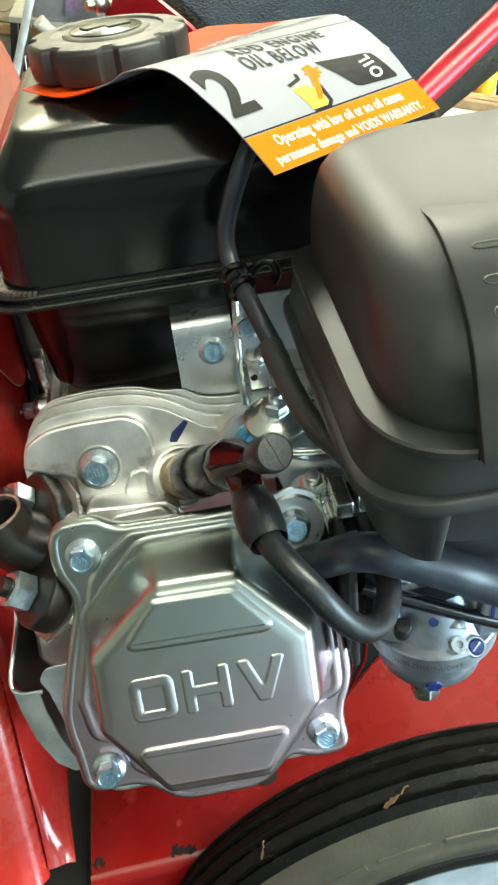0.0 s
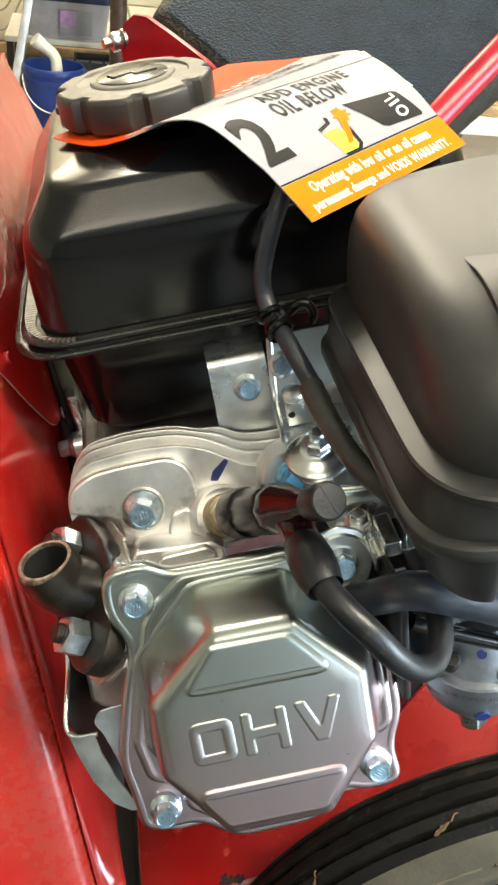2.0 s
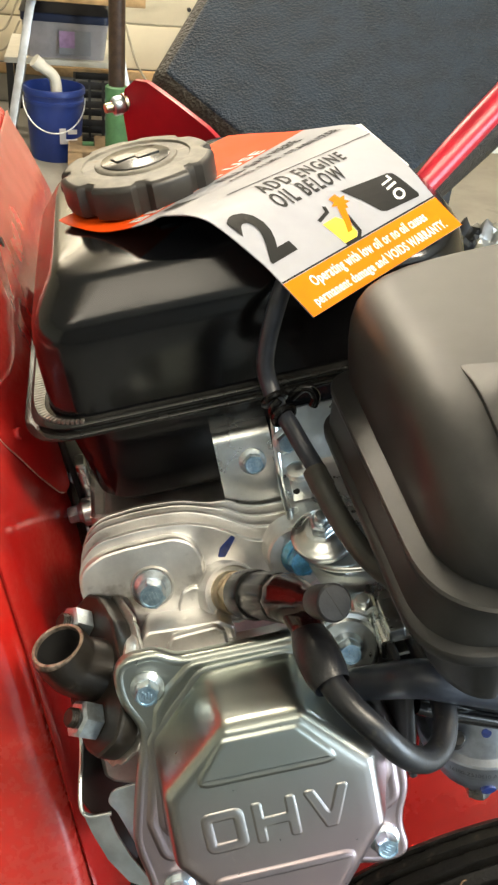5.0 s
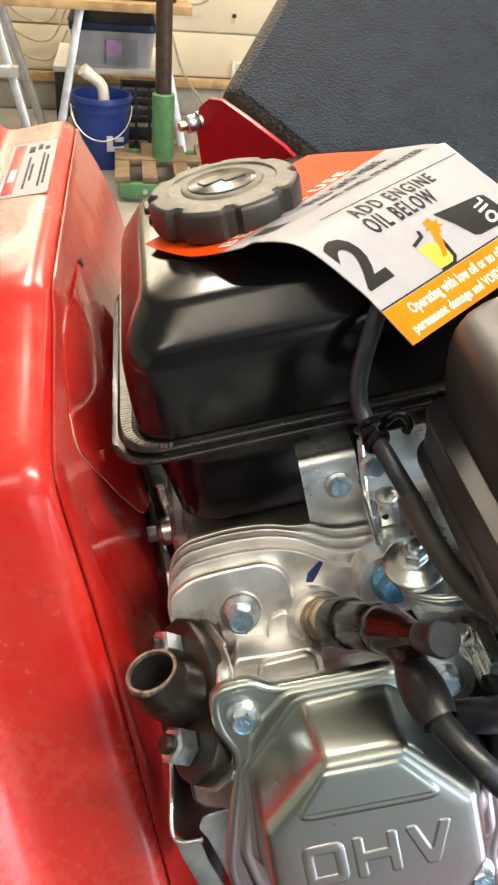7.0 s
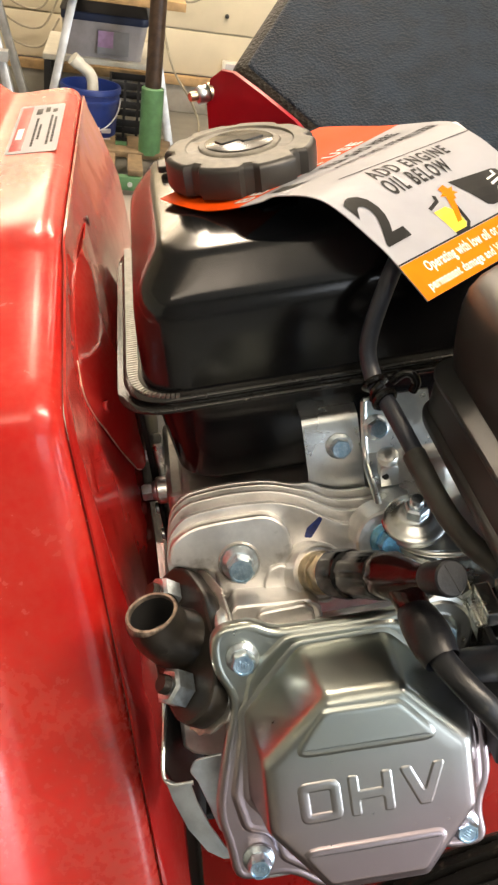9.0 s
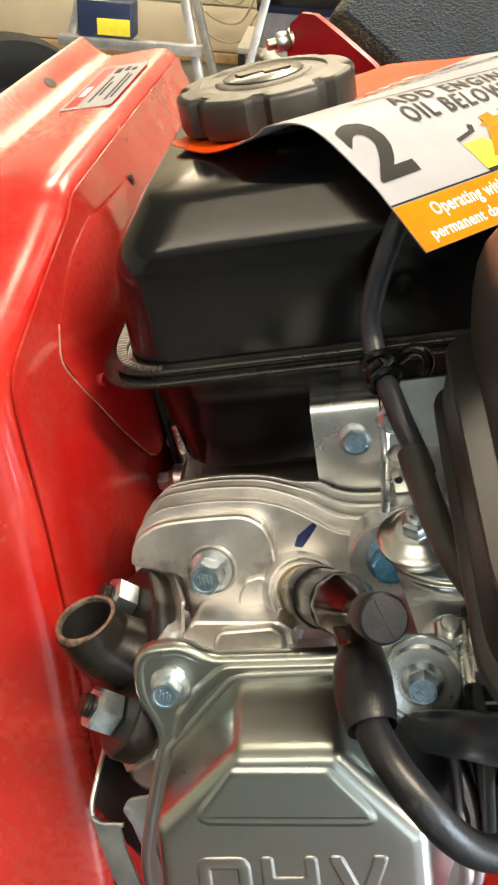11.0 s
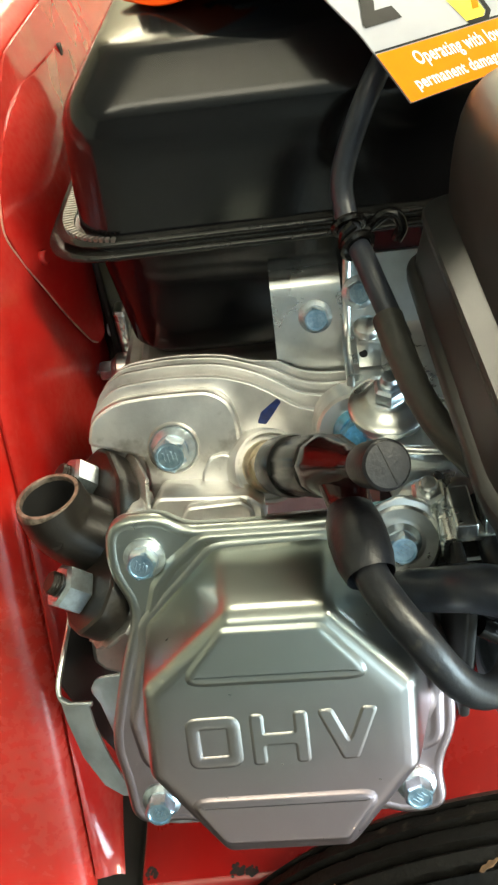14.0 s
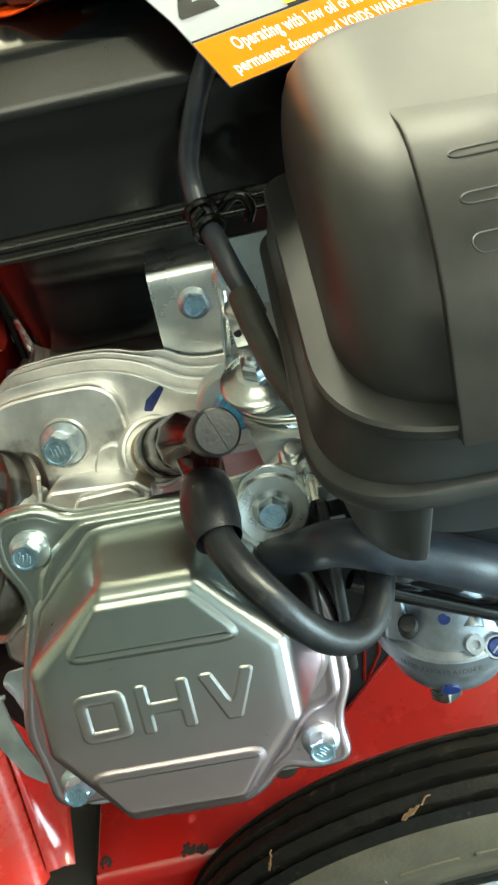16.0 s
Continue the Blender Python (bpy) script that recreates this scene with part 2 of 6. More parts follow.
M_CEIL = surface("white_ceiling_board", (0.72, 0.7, 0.65), 0.8, vary=0.03, scale=3)
M_BLUE = surface("blue_pail_plastic", (0.012, 0.035, 0.2), 0.35, vary=0.08, scale=10)
M_GREEN = surface("green_steel_paint", (0.07, 0.19, 0.085), 0.45, vary=0.12, scale=20)
M_BROWNPOST = surface("dark_brown_pipe", (0.045, 0.026, 0.017), 0.4, vary=0.25, scale=30)
M_ALU = surface("ladder_aluminium", (0.62, 0.64, 0.66), 0.4, 0.9, vary=0.1, scale=20)
M_CLEAR = surface("cloudy_tote_plastic", (0.46, 0.44, 0.46), 0.35, vary=0.1, scale=9)
M_LID = surface("dark_blue_lid_plastic", (0.02, 0.035, 0.09), 0.4, vary=0.1, scale=9)
M_BLACKBOX = surface("black_crate_plastic", (0.012, 0.012, 0.013), 0.5, vary=0.2, scale=9)
M_PVC = surface("white_pvc", (0.72, 0.7, 0.62), 0.35, vary=0.05, scale=20)
M_CABLE = surface("tan_cable", (0.3, 0.27, 0.2), 0.5, vary=0.1, scale=40)
M_LEAF = surface("dry_brown_leaf", (0.15, 0.085, 0.04), 0.7, vary=0.25, scale=300)
M_LILAC = surface("lilac_print", (0.5, 0.32, 0.55), 0.5, vary=0.1, scale=40)
M_BLUE2 = surface("pale_blue_card", (0.2, 0.42, 0.5), 0.5, vary=0.1, scale=20)
M_SACK = surface("grey_sack_plastic", (0.3, 0.29, 0.26), 0.4, vary=0.15, scale=20)
M_TABLE = surface("dark_bench_steel", (0.018, 0.017, 0.015), 0.6, vary=0.3, scale=12, bump=0.3, bump_scale=80, spec=0.2)


# ---------------------------------------------------------------- mesh tools (millimetres, in the engine's axes)
MM = 0.001
SN, CN = math.sin(radians(25)), math.cos(radians(25))
# the cylinder's axes: x, up the sloping head, out along the cylinder
HEADS = Matrix(((1, 0, 0, 0), (0, SN, -CN, 0), (0, CN, SN, 0), (0, 0, 0, 1)))


def finish(bm, matrix=None):
    if matrix is not None:
        bm.transform(matrix)
    bmesh.ops.recalc_face_normals(bm, faces=bm.faces)
    return bm


def mesh_of(name, bm, material, smooth=38, unit=MM):
    me = bpy.data.meshes.new(name)
    bm.transform(Matrix.Scale(unit, 4))
    bm.to_mesh(me)
    bm.free()
    for mt in (material if isinstance(material, (list, tuple)) else [material]):
        me.materials.append(mt)
    if smooth:
        me.shade_smooth()
        me.set_sharp_from_angle(angle=radians(smooth))
        for poly in me.polygons:
            if poly.loop_total > 5:
                poly.use_smooth = False
    return me


def part(name, bm, material, parent, label="", smooth=38, unit=MM):
    """One mesh object under a thing or a part."""
    ob = new(name, mesh_of(name, bm, material, smooth, unit))
    ob.parent = parent
    if label:
        tagged(ob, label)
    return ob


def thing(name, label, category, m=None, group="", kind=""):
    ob = new(name)
    ob.empty_display_size = 0.05
    ob.matrix_world = m or Matrix()
    return tagged(ob, label, category, group, kind)


def join(*bms):
    out = bmesh.new()
    for b in bms:
        me = bpy.data.meshes.new("tmp")
        b.to_mesh(me)
        b.free()
        out.from_mesh(me)
        bpy.data.meshes.remove(me)
    return out


def rounded(points, radii, steps=5):
    """A closed outline with its corners rounded."""
    out, n = [], len(points)
    if not isinstance(radii, (list, tuple)):
        radii = [radii] * n
    for i, (p, r) in enumerate(zip(points, radii)):
        p, a, b = Vector(p), Vector(points[i - 1]), Vector(points[(i + 1) % n])
        da, db = (a - p), (b - p)
        la, lb = da.length, db.length
        da.normalize(), db.normalize()
        half = max(0.05, da.angle(db) / 2)
        cut = min(r / math.tan(half), la * 0.48, lb * 0.48)
        if r <= 0 or half > 1.55:
            out.append(tuple(p))
            continue
        s, e = p + da * cut, p + db * cut
        for k in range(steps + 1):
            t = k / steps
            out.append(tuple(s * (1 - t) ** 2 + p * 2 * t * (1 - t) + e * t ** 2))
    return out


def offset(outline, d):
    """The outline moved inwards by d (outwards when negative), corner by corner."""
    n, out = len(outline), []
    area = sum(outline[i - 1][0] * outline[i][1] - outline[i][0] * outline[i - 1][1] for i in range(n))
    sgn = 1 if area > 0 else -1
    for i in range(n):
        p, a, b = Vector(outline[i]), Vector(outline[i - 1]), Vector(outline[(i + 1) % n])
        e1, e2 = (p - a), (b - p)
        if e1.length < 1e-6: e1 = e2
        if e2.length < 1e-6: e2 = e1
        n1, n2 = Vector((-e1.y, e1.x)).normalized(), Vector((-e2.y, e2.x)).normalized()
        m = (n1 + n2)
        m = m.normalized() if m.length > 1e-6 else n1
        k = max(0.5, m.dot(n1))
        out.append(tuple(p + m * (sgn * d / k)))
    return out


def shrink(outline, d):
    """The outline drawn in towards its middle by about d."""
    c = Vector((sum(p[0] for p in outline) / len(outline), sum(p[1] for p in outline) / len(outline)))
    reach = min((Vector(p) - c).length for p in outline)
    return [tuple(c + (Vector(p) - c) * (1 - d / reach)) for p in outline]


def rings(levels, cap_low=True, cap_high=True, matrix=None):
    """A skin over a stack of outlines with equal counts: levels are (outline, z) or lists of 3D points."""
    bm = bmesh.new()
    rows = []
    for lv in levels:
        pts = [(x, y, lv[1]) for x, y in lv[0]] if isinstance(lv, tuple) else lv
        rows.append([bm.verts.new(p) for p in pts])
    n = len(rows[0])
    for a, b in zip(rows, rows[1:]):
        for i in range(n):
            bm.faces.new((a[i - 1], a[i], b[i], b[i - 1]))
    if cap_low:
        bm.faces.new(rows[0][::-1])
    if cap_high:
        bm.faces.new(rows[-1])
    return finish(bm, matrix)


def slab(outline, z0, z1, edge=0.6, matrix=None):
    """A plate with softened edges."""
    e = min(edge, abs(z1 - z0) * 0.45)
    lv = [(offset(outline, e), z0), (offset(outline, e * 0.3), z0 + e * 0.3), (outline, z0 + e), (outline, z1 - e), (offset(outline, e * 0.3), z1 - e * 0.3), (offset(outline, e), z1)]
    return rings(lv, matrix=matrix)


def box(x0, x1, y0, y1, z0, z1, edge=0.6, r=0.0, matrix=None):
    o = [(x0, y0), (x1, y0), (x1, y1), (x0, y1)]
    return slab(rounded(o, r) if r else o, z0, z1, edge, matrix)


def lathe(profile, seg=32, matrix=None, axis="z"):
    """Turned from a profile of (radius, height), about z."""
    bm = bmesh.new()
    rows = []
    for r, h in profile:
        if r < 1e-6:
            rows.append([bm.verts.new((0, 0, h))])
        else:
            rows.append([bm.verts.new((r * math.cos(2 * math.pi * k / seg), r * math.sin(2 * math.pi * k / seg), h)) for k in range(seg)])
    for a, b in zip(rows, rows[1:]):
        for i in range(seg):
            q = [a[i - 1 if len(a) > 1 else 0], a[i if len(a) > 1 else 0], b[i if len(b) > 1 else 0], b[i - 1 if len(b) > 1 else 0]]
            q = list(dict.fromkeys(q))
            if len(q) > 2:
                bm.faces.new(q)
    return finish(bm, matrix)


def spline(points, steps=8):
    """A smooth line through the points."""
    p = [Vector(q) for q in points]
    p = [p[0] * 2 - p[1]] + p + [p[-1] * 2 - p[-2]]
    out = []
    for i in range(1, len(p) - 2):
        a, b, c, d = p[i - 1:i + 3]
        for k in range(steps):
            t = k / steps
            out.append(0.5 * (2 * b + (c - a) * t + (2 * a - 5 * b + 4 * c - d) * t ** 2 + (3 * b - a - 3 * c + d) * t ** 3))
    return out + [p[-2]]


def tube(points, radius, seg=14, steps=8, smooth=True, caps=True, matrix=None, flat=1.0):
    """A round bar along a line; radius may be a list, one for each given point."""
    line = spline(points, steps) if smooth else [Vector(q) for q in points]
    n = len(line)
    if isinstance(radius, (list, tuple)):
        m = len(radius) - 1
        rad = []
        for i in range(n):
            u = i / (n - 1) * m
            k = min(int(u), m - 1)
            rad.append(radius[k] + (radius[k + 1] - radius[k]) * (u - k))
    else:
        rad = [radius] * n
    bm = bmesh.new()
    rows, up = [], None
    for i, p in enumerate(line):
        d = (line[min(i + 1, n - 1)] - line[max(i - 1, 0)]).normalized()
        if up is None:
            up = d.orthogonal().normalized()
        up = (up - d * up.dot(d)).normalized()
        side = d.cross(up)
        rows.append([bm.verts.new(p + (up * math.cos(2 * math.pi * k / seg) + side * math.sin(2 * math.pi * k / seg) * flat) * rad[i]) for k in range(seg)])
    for a, b in zip(rows, rows[1:]):
        for i in range(seg):
            bm.faces.new((a[i - 1], a[i], b[i], b[i - 1]))
    if caps:
        bm.faces.new(rows[0][::-1])
        bm.faces.new(rows[-1])
    return finish(bm, matrix)


def at(x, y, z, axis=(0, 0, 1), spin=0.0):
    """A pose at a place, with its z along the axis."""
    q = Vector(axis).normalized().to_track_quat("Z", "Y").to_matrix().to_4x4()
    return Matrix.Translation((x, y, z)) @ q @ pose(0, 0, 0, 0, 0, spin)


def hexagon(af, spin=0.0, n=6):
    r = af / 2 / math.cos(math.pi / n)
    return [(r * math.cos(2 * math.pi * (k + 0.5) / n + spin), r * math.sin(2 * math.pi * (k + 0.5) / n + spin)) for k in range(n)]


def bolt_mesh(af, flange, height, dish=True):
    """A flange-head hexagon bolt, its flange's underside at z = 0."""
    fl = lathe([(0, 0), (flange * 0.98, 0), (flange, height * 0.08), (flange * 0.97, height * 0.16), (af * 0.57, height * 0.34), (0, height * 0.34)], 28)
    hx = hexagon(af)
    hx24 = []
    for k in range(6):
        a, b = Vector(hx[k - 1]), Vector(hx[k])
        hx24 += [tuple(a.lerp(b, j / 4)) for j in range(4)]
    turn = math.atan2(hx24[0][1], hx24[0][0])
    cap = [(math.cos(turn + 2 * math.pi * k / 24), math.sin(turn + 2 * math.pi * k / 24)) for k in range(24)]
    def ring(r, z):
        return ([(x * r, y * r) for x, y in cap], z)
    levels = [(hx24, height * 0.25), (hx24, height * 0.9), ring(af * 0.48, height), ring(af * 0.41, height), ring(af * 0.385, height - 0.5), ring(af * 0.2, height - 0.55)]
    marks = []
    for k in range(4):
        marks.append(box(-af * 0.22 + k * af * 0.13, -af * 0.16 + k * af * 0.13, -af * (0.18 if k % 2 else 0.1), af * (0.1 if k % 2 else 0.18), height - 0.6, height - 0.2, 0.05))
    return join(fl, rings(levels), *marks)


BOLTS = {}


def bolt(parent, m, af=10, flange=7.1, height=7.5, material=None, name="bolt", label=""):
    material = material or M_BOLT
    key = (af, flange, height, material.name)
    if key not in BOLTS:
        me = BOLTS[key] = mesh_of(name, bolt_mesh(af, flange, height), [material, M_SKYTOP if material is M_BOLT else material], 25)
        for poly in me.polygons:
            poly.material_index = int(poly.center.z > (height - 0.8) * MM and poly.normal.z > 0.3)
    ob = new(name, BOLTS[key])
    ob.parent = parent
    ob.matrix_local = Matrix.Translation(m.translation * MM) @ m.to_3x3().to_4x4()
    if label:
        tagged(ob, label)
    return ob


def head_at(x, v, w, spin=0.0):
    """A pose on the sloping head, looking out along the cylinder."""
    p = HEADS @ Vector((x, v, w))
    return Matrix.Translation(p) @ HEADS.to_3x3().to_4x4() @ pose(0, 0, 0, 0, 0, spin)


def words(text, size, map_point, name, parent, material, bold=0.0, width=0.0, letters=False, label=""):
    """Letters of the built-in font, laid by map_point(x, y) on a surface. Size: height of a capital; width: of the whole line."""
    c = bpy.data.curves.new(name, "FONT")
    c.body, c.size, c.resolution_u = text, size / 0.7, 3
    c.offset = bold
    c.space_character = 1.0 + 0.9 * bold
    tmp = new("tmp_text", c)
    bpy.context.view_layer.update()
    me = bpy.data.meshes.new_from_object(tmp.evaluated_get(bpy.context.evaluated_depsgraph_get()))
    bpy.data.objects.remove(tmp)
    bpy.data.curves.remove(c)
    bm = bmesh.new()
    bm.from_mesh(me)
    bpy.data.meshes.remove(me)
    bmesh.ops.triangulate(bm, faces=bm.faces)
    for cut in range(3):
        long_edges = [e for e in bm.edges if e.calc_length() > 2.2]
        if size > 6 and long_edges:
            bmesh.ops.subdivide_edges(bm, edges=long_edges, cuts=1)
            bmesh.ops.triangulate(bm, faces=bm.faces)
    x0, x1 = min(v.co.x for v in bm.verts), max(v.co.x for v in bm.verts)
    k = width / (x1 - x0) if width else 1.0
    for v in bm.verts:
        v.co = Vector(map_point((v.co.x - x0) * k, v.co.y))
    if not letters:
        return tagged(part(name, bm, material, parent, label, smooth=0), kind="stuff")
    left = set(bm.faces)
    while left:
        todo, island = [left.pop()], set()
        while todo:
            f = todo.pop()
            island.add(f)
            for e in f.edges:
                for g in e.link_faces:
                    if g in left:
                        left.discard(g)
                        todo.append(g)
        one = bmesh.new()
        made = {}
        for f in sorted(island, key=lambda q: q.index):
            for v in f.verts:
                if v not in made:
                    made[v] = one.verts.new(v.co)
            one.faces.new([made[v] for v in f.verts])
        part("letter", one, material, parent, label, smooth=0)
    bm.free()


# ---------------------------------------------------------------- the engine
engine = thing("small_engine", "small overhead-valve petrol engine with black tank and bare silver head", "engine", LEANING)


def build_valve_cover():
    flange = rounded([(-42.8, 91.8), (-27, 92.4), (-20, 87.6), (16, 86.6), (34, 88), (52, 90), (52, 72), (46, 60), (53, 42), (53.2, 16), (47.6, 4), (49.4, -12), (35.6, -12.6), (27, -9), (16, -20), (-16, -20), (-27, -9.6), (-48.8, -9.8), (-49.2, 5), (-51.6, 20), (-45, 44), (-38, 64), (-44, 76)], 400, 6)
    base = rings([(offset(flange, -0.5), -11.5), (offset(flange, -0.5), -9), (offset(flange, -0.3), -8), (offset(flange, 0.3), -7.1), (offset(flange, 1.2), -6.6), (offset(flange, 2.2), -6.5), (offset(flange, 3.0), -6.7)], matrix=HEADS)
    foot = rounded([(-12, 81), (20, 81), (46, 54), (46, 26), (21, -4), (-19, -4), (-38, 25), (-35, 59)], 7, 6)
    top = rounded([(-8, 77), (18.4, 76.4), (38.6, 53.6), (38.2, 28.4), (19, 4.8), (-15.4, 5.4), (-33.2, 30.5), (-31.8, 56.8)], 5, 6)

    def dense(o):
        """Hold the flats of the dome flat up to their bends."""
        r = []
        for a, b in zip(o, o[1:] + o[:1]):
            a, b = Vector(a), Vector(b)
            r.append(tuple(a))
            if (b - a).length > 8:
                d = (b - a).normalized() * 1.5
                r += [tuple(a + d), tuple(b - d)]
        return r
    foot, top = dense(foot), dense(top)

    def mix(k):
        return [(a[0] + (b[0] - a[0]) * k, a[1] + (b[1] - a[1]) * k) for a, b in zip(foot, top)]
    lv = [(offset(mix(0), -2.8), -6.1), (offset(mix(0), -1.4), -5.3), (offset(mix(0), -0.4), -5.2), (mix(0.05), -4.2), (mix(0.12), -2), (mix(0.16), -0.8), (mix(0.66), 14.5), (mix(0.72), 16.5), (mix(0.93), 22.5), (offset(mix(1), 0.2), 24.6), (offset(mix(1), 1.2), 26.2), (offset(mix(1), 2.8), 27.2), (shrink(mix(1), 5.0), 27.5), (shrink(mix(1), 9.0), 27.5)]
    dome = rings(lv, cap_low=False, matrix=HEADS)
    cover = part("valve_cover", join(base, dome), M_ZINC, engine, "zinc-plated pressed steel valve cover with eight-sided dome", 50)

    def panel(outline, name):
        o = rounded(outline, 3.2, 5)
        lv = [(offset(o, -0.9), 27.42), (offset(o, -0.4), 27.6), (offset(o, 0.1), 27.95), (offset(o, 0.6), 28.2), (offset(o, 1.3), 28.3), (offset(o, 2.2), 28.3)]
        part(name, rings(lv, cap_low=False, matrix=HEADS), M_ZINC, cover, smooth=60)
    panel([(-9.2, 72.6), (15.8, 71.8), (28.4, 56.6), (-21.8, 58)], "raised_panel")
    panel([(-23.8, 24), (27.6, 23.2), (17.8, 9), (-15, 9.8)], "raised_panel")
    x0, x1, y0, y1, s = -21.4, -7.8, 33.6, 48, 3.0
    frame_o = rounded([(x0, y0), (x1, y0), (x1, y1), (x0, y1)], 3.0, 5)
    inner_o = rounded([(x0 + s, y0 + s), (x1 - s, y0 + s), (x1 - s, y1 - s), (x0 + s, y1 - s)], 0.8, 5)
    ring_o = [(offset(frame_o, -0.5), 27.42), (offset(frame_o, 0), 27.74), (offset(frame_o, 0.45), 27.9), (offset(inner_o, -0.45), 27.9), (inner_o, 27.74), (offset(inner_o, 0.5), 27.42)]
    part("letter_o", rings(ring_o, cap_low=False, cap_high=False, matrix=HEADS), M_ZINC, cover, smooth=60)

    def letter(outline, name):
        o = rounded(outline, 0.9, 3)
        lv = [(offset(o, -0.5), 27.42), (o, 27.74), (offset(o, 0.45), 27.9)]
        part(name, rings(lv, cap_low=False, matrix=HEADS), M_ZINC, cover, smooth=60)
    a0, a1 = -4.6, 9.7
    letter([(a0, y0), (a0 + s, y0), (a0 + s, 39.2), (a1 - s, 39.2), (a1 - s, y0), (a1, y0), (a1, y1), (a1 - s, y1), (a1 - s, 42.2), (a0 + s, 42.2), (a0 + s, y1), (a0, y1)], "letter_h")
    letter([(12.8, y1), (16.3, y1), (20.3, 38), (24.3, y1), (27.8, y1), (22.1, y0), (18.5, y0)], "letter_v")
    for x, v in ((-38.8, -0.8), (40, -1.6), (-32.6, 80), (40.4, 77.8)):
        bolt(cover, head_at(x, v, -6.7, 11 + x), 7.8, 6.1, 7.3)
    raised = rounded([(-26, 78), (-16, 85.6), (26, 84.5), (31, 72), (44, 58), (49.2, 36), (48.6, 12), (38, 9), (30, -3), (18, -12), (-18, -12), (-30, -3), (-33, 9), (-42, 11), (-44.4, 27), (-37, 54), (-31.6, 71)],
                     [6, 8, 8, 10, 10, 10, 7, 8, 6, 6, 6, 6, 8, 6, 10, 10, 5], 5)
    part("raised_flange", rings([(offset(raised, -0.9), -6.8), (offset(raised, -0.3), -6.4), (offset(raised, 0.3), -5.8), (offset(raised, 1.0), -5.5), (offset(raised, 2.2), -5.6), (offset(raised, 3.4), -5.9)], cap_low=False, matrix=HEADS), M_ZINC, cover, smooth=60)
    return cover


def build_head():
    head = part("cylinder_head", slab(rounded([(-41, 77), (46, 77), (48, 20), (46, -14), (-43, -14), (-45, 30)], 8, 4), -44, -10.6, 1.5, HEADS), M_CAST, engine, "bare cast aluminium cylinder head with cooling fins")

    def fin(w0, w1, lift, right=0.0):
        o = rounded([(-57, 84), (-58, 104), (-55, 113 + lift), (-47, 119.7 + lift), (-28, 121.3 + lift), (-10, 119.8 + lift), (1, 116 + lift), (9, 110.8 + lift * 1.2 + right), (16, 106 + lift * 1.2 + right), (25, 104 + lift * 1.2 + right), (58, 104 + lift * 1.2 + right), (58, 84)],
                    [1, 400, 400, 400, 400, 400, 400, 400, 400, 400, 3, 1], 6)
        part("cooling_fin", slab(o, w0, w1, 0.3, HEADS), M_CAST, head)
    fin(-68.5, -64, 0)
    fin(-77, -73, 2.9)
    fin(-84, -80.4, 4.0, 1.5)
    fin(-90.5, -87, 4.2, 4)
    part("finned_core", slab(rounded([(-55, 80), (-55, 108), (-46, 118.2), (-28, 119.8), (-11, 118), (0, 114), (9, 109), (16, 104.4), (25, 102.4), (56, 102.4), (56, 80)], [2, 400, 400, 400, 400, 400, 400, 400, 400, 3, 2], 5), -110, -64.6, 0.6, HEADS), M_CAST, head)
    # raised pad that carries the bolt, its boss and the two steps in front of it
    pad = rounded([(-57, 102), (-55, 111), (-46, 116.3), (-33, 117.3), (-14, 117), (-7.5, 113), (-5, 106), (-4.5, 80), (-38, 80), (-38.6, 96)], [2, 400, 400, 400, 400, 400, 400, 2, 2, 2], 6)
    part("bolt_pad", slab(pad, -66, -57, 1.3, HEADS), M_CAST, head)
    part("bolt_boss", slab(rounded([(-20.6, 80), (-19, 89), (-16, 94.4), (-11.2, 95.8), (-7, 93.4), (-5.6, 87.6), (-5.8, 80)], [1, 5, 4, 4, 4, 4, 1], 5), -58, -54.4, 0.9, HEADS), M_CAST, head)
    part("casting_step", slab(rounded([(-36, 74), (-36.4, 82), (-32.6, 87.4), (-3, 85.4), (1.4, 81.4), (1.8, 74)], [1, 3, 3.4, 3.4, 3, 1], 5), -62, -38.5, 1.4, HEADS), M_CAST, head)
    part("casting_step", slab(rounded([(-26.4, 73), (-25.4, 80.6), (-22.8, 84.3), (-5.2, 84.8), (-2, 81.6), (-1.6, 73)], [1, 3, 3.4, 3.4, 3, 1], 5), -40, -35.2, 1.2, HEADS), M_CAST, head)
    part("bolt_collar", lathe([(6.6, -3), (9.4, -3), (9.0, 0.6), (8.4, 1.4), (7.6, 0.6)], 36, head_at(-27.8, 98.5, -57)), M_CAST, head)
    bolt(head, head_at(-27.8, 98.5, -56.6, 8), 10, 7.7, 11.6)
    bolt(head, head_at(33.6, 99.8, -50, 20), 10, 7.7, 10.5, M_BLUEBOLT)
    part("bolt_boss", lathe([(0, -16), (14, -16), (13, -1), (12, 0), (0, 0)], 32, head_at(33.4, 99.2, -50)), M_CAST, head)
    part("plug_boss", lathe([(0, -16), (13.8, -16), (12.8, -1), (12.2, 0.4), (11.2, 0.4), (10.6, -3), (0, -3)], 44, at(4.4, 84.2, 60.6, (27.2, -67.8, 57.3))), M_CAST, head)
    part("paint_mark", slab(rounded([(0.9, 102.4), (3.9, 101.8), (6.6, 105), (9.8, 109.2), (8.4, 110.4), (2.6, 106.2)], 0.7, 3), -64.1, -63.5, 0.1, HEADS), M_MARK, head, "dark blue paint-pen inspection mark")
    # exhaust side
    part("exhaust_port", slab(rounded([(-43, 62), (-35, 62), (-36, 86), (-41, 88)], 2, 3), -52, -22, 1.5, HEADS), M_CAST, head, "rough sand-cast exhaust port")
    part("intake_flange", box(42, 74, 92, 138, -20, 66, 2, 5), M_DARK, head, "black insulator block")
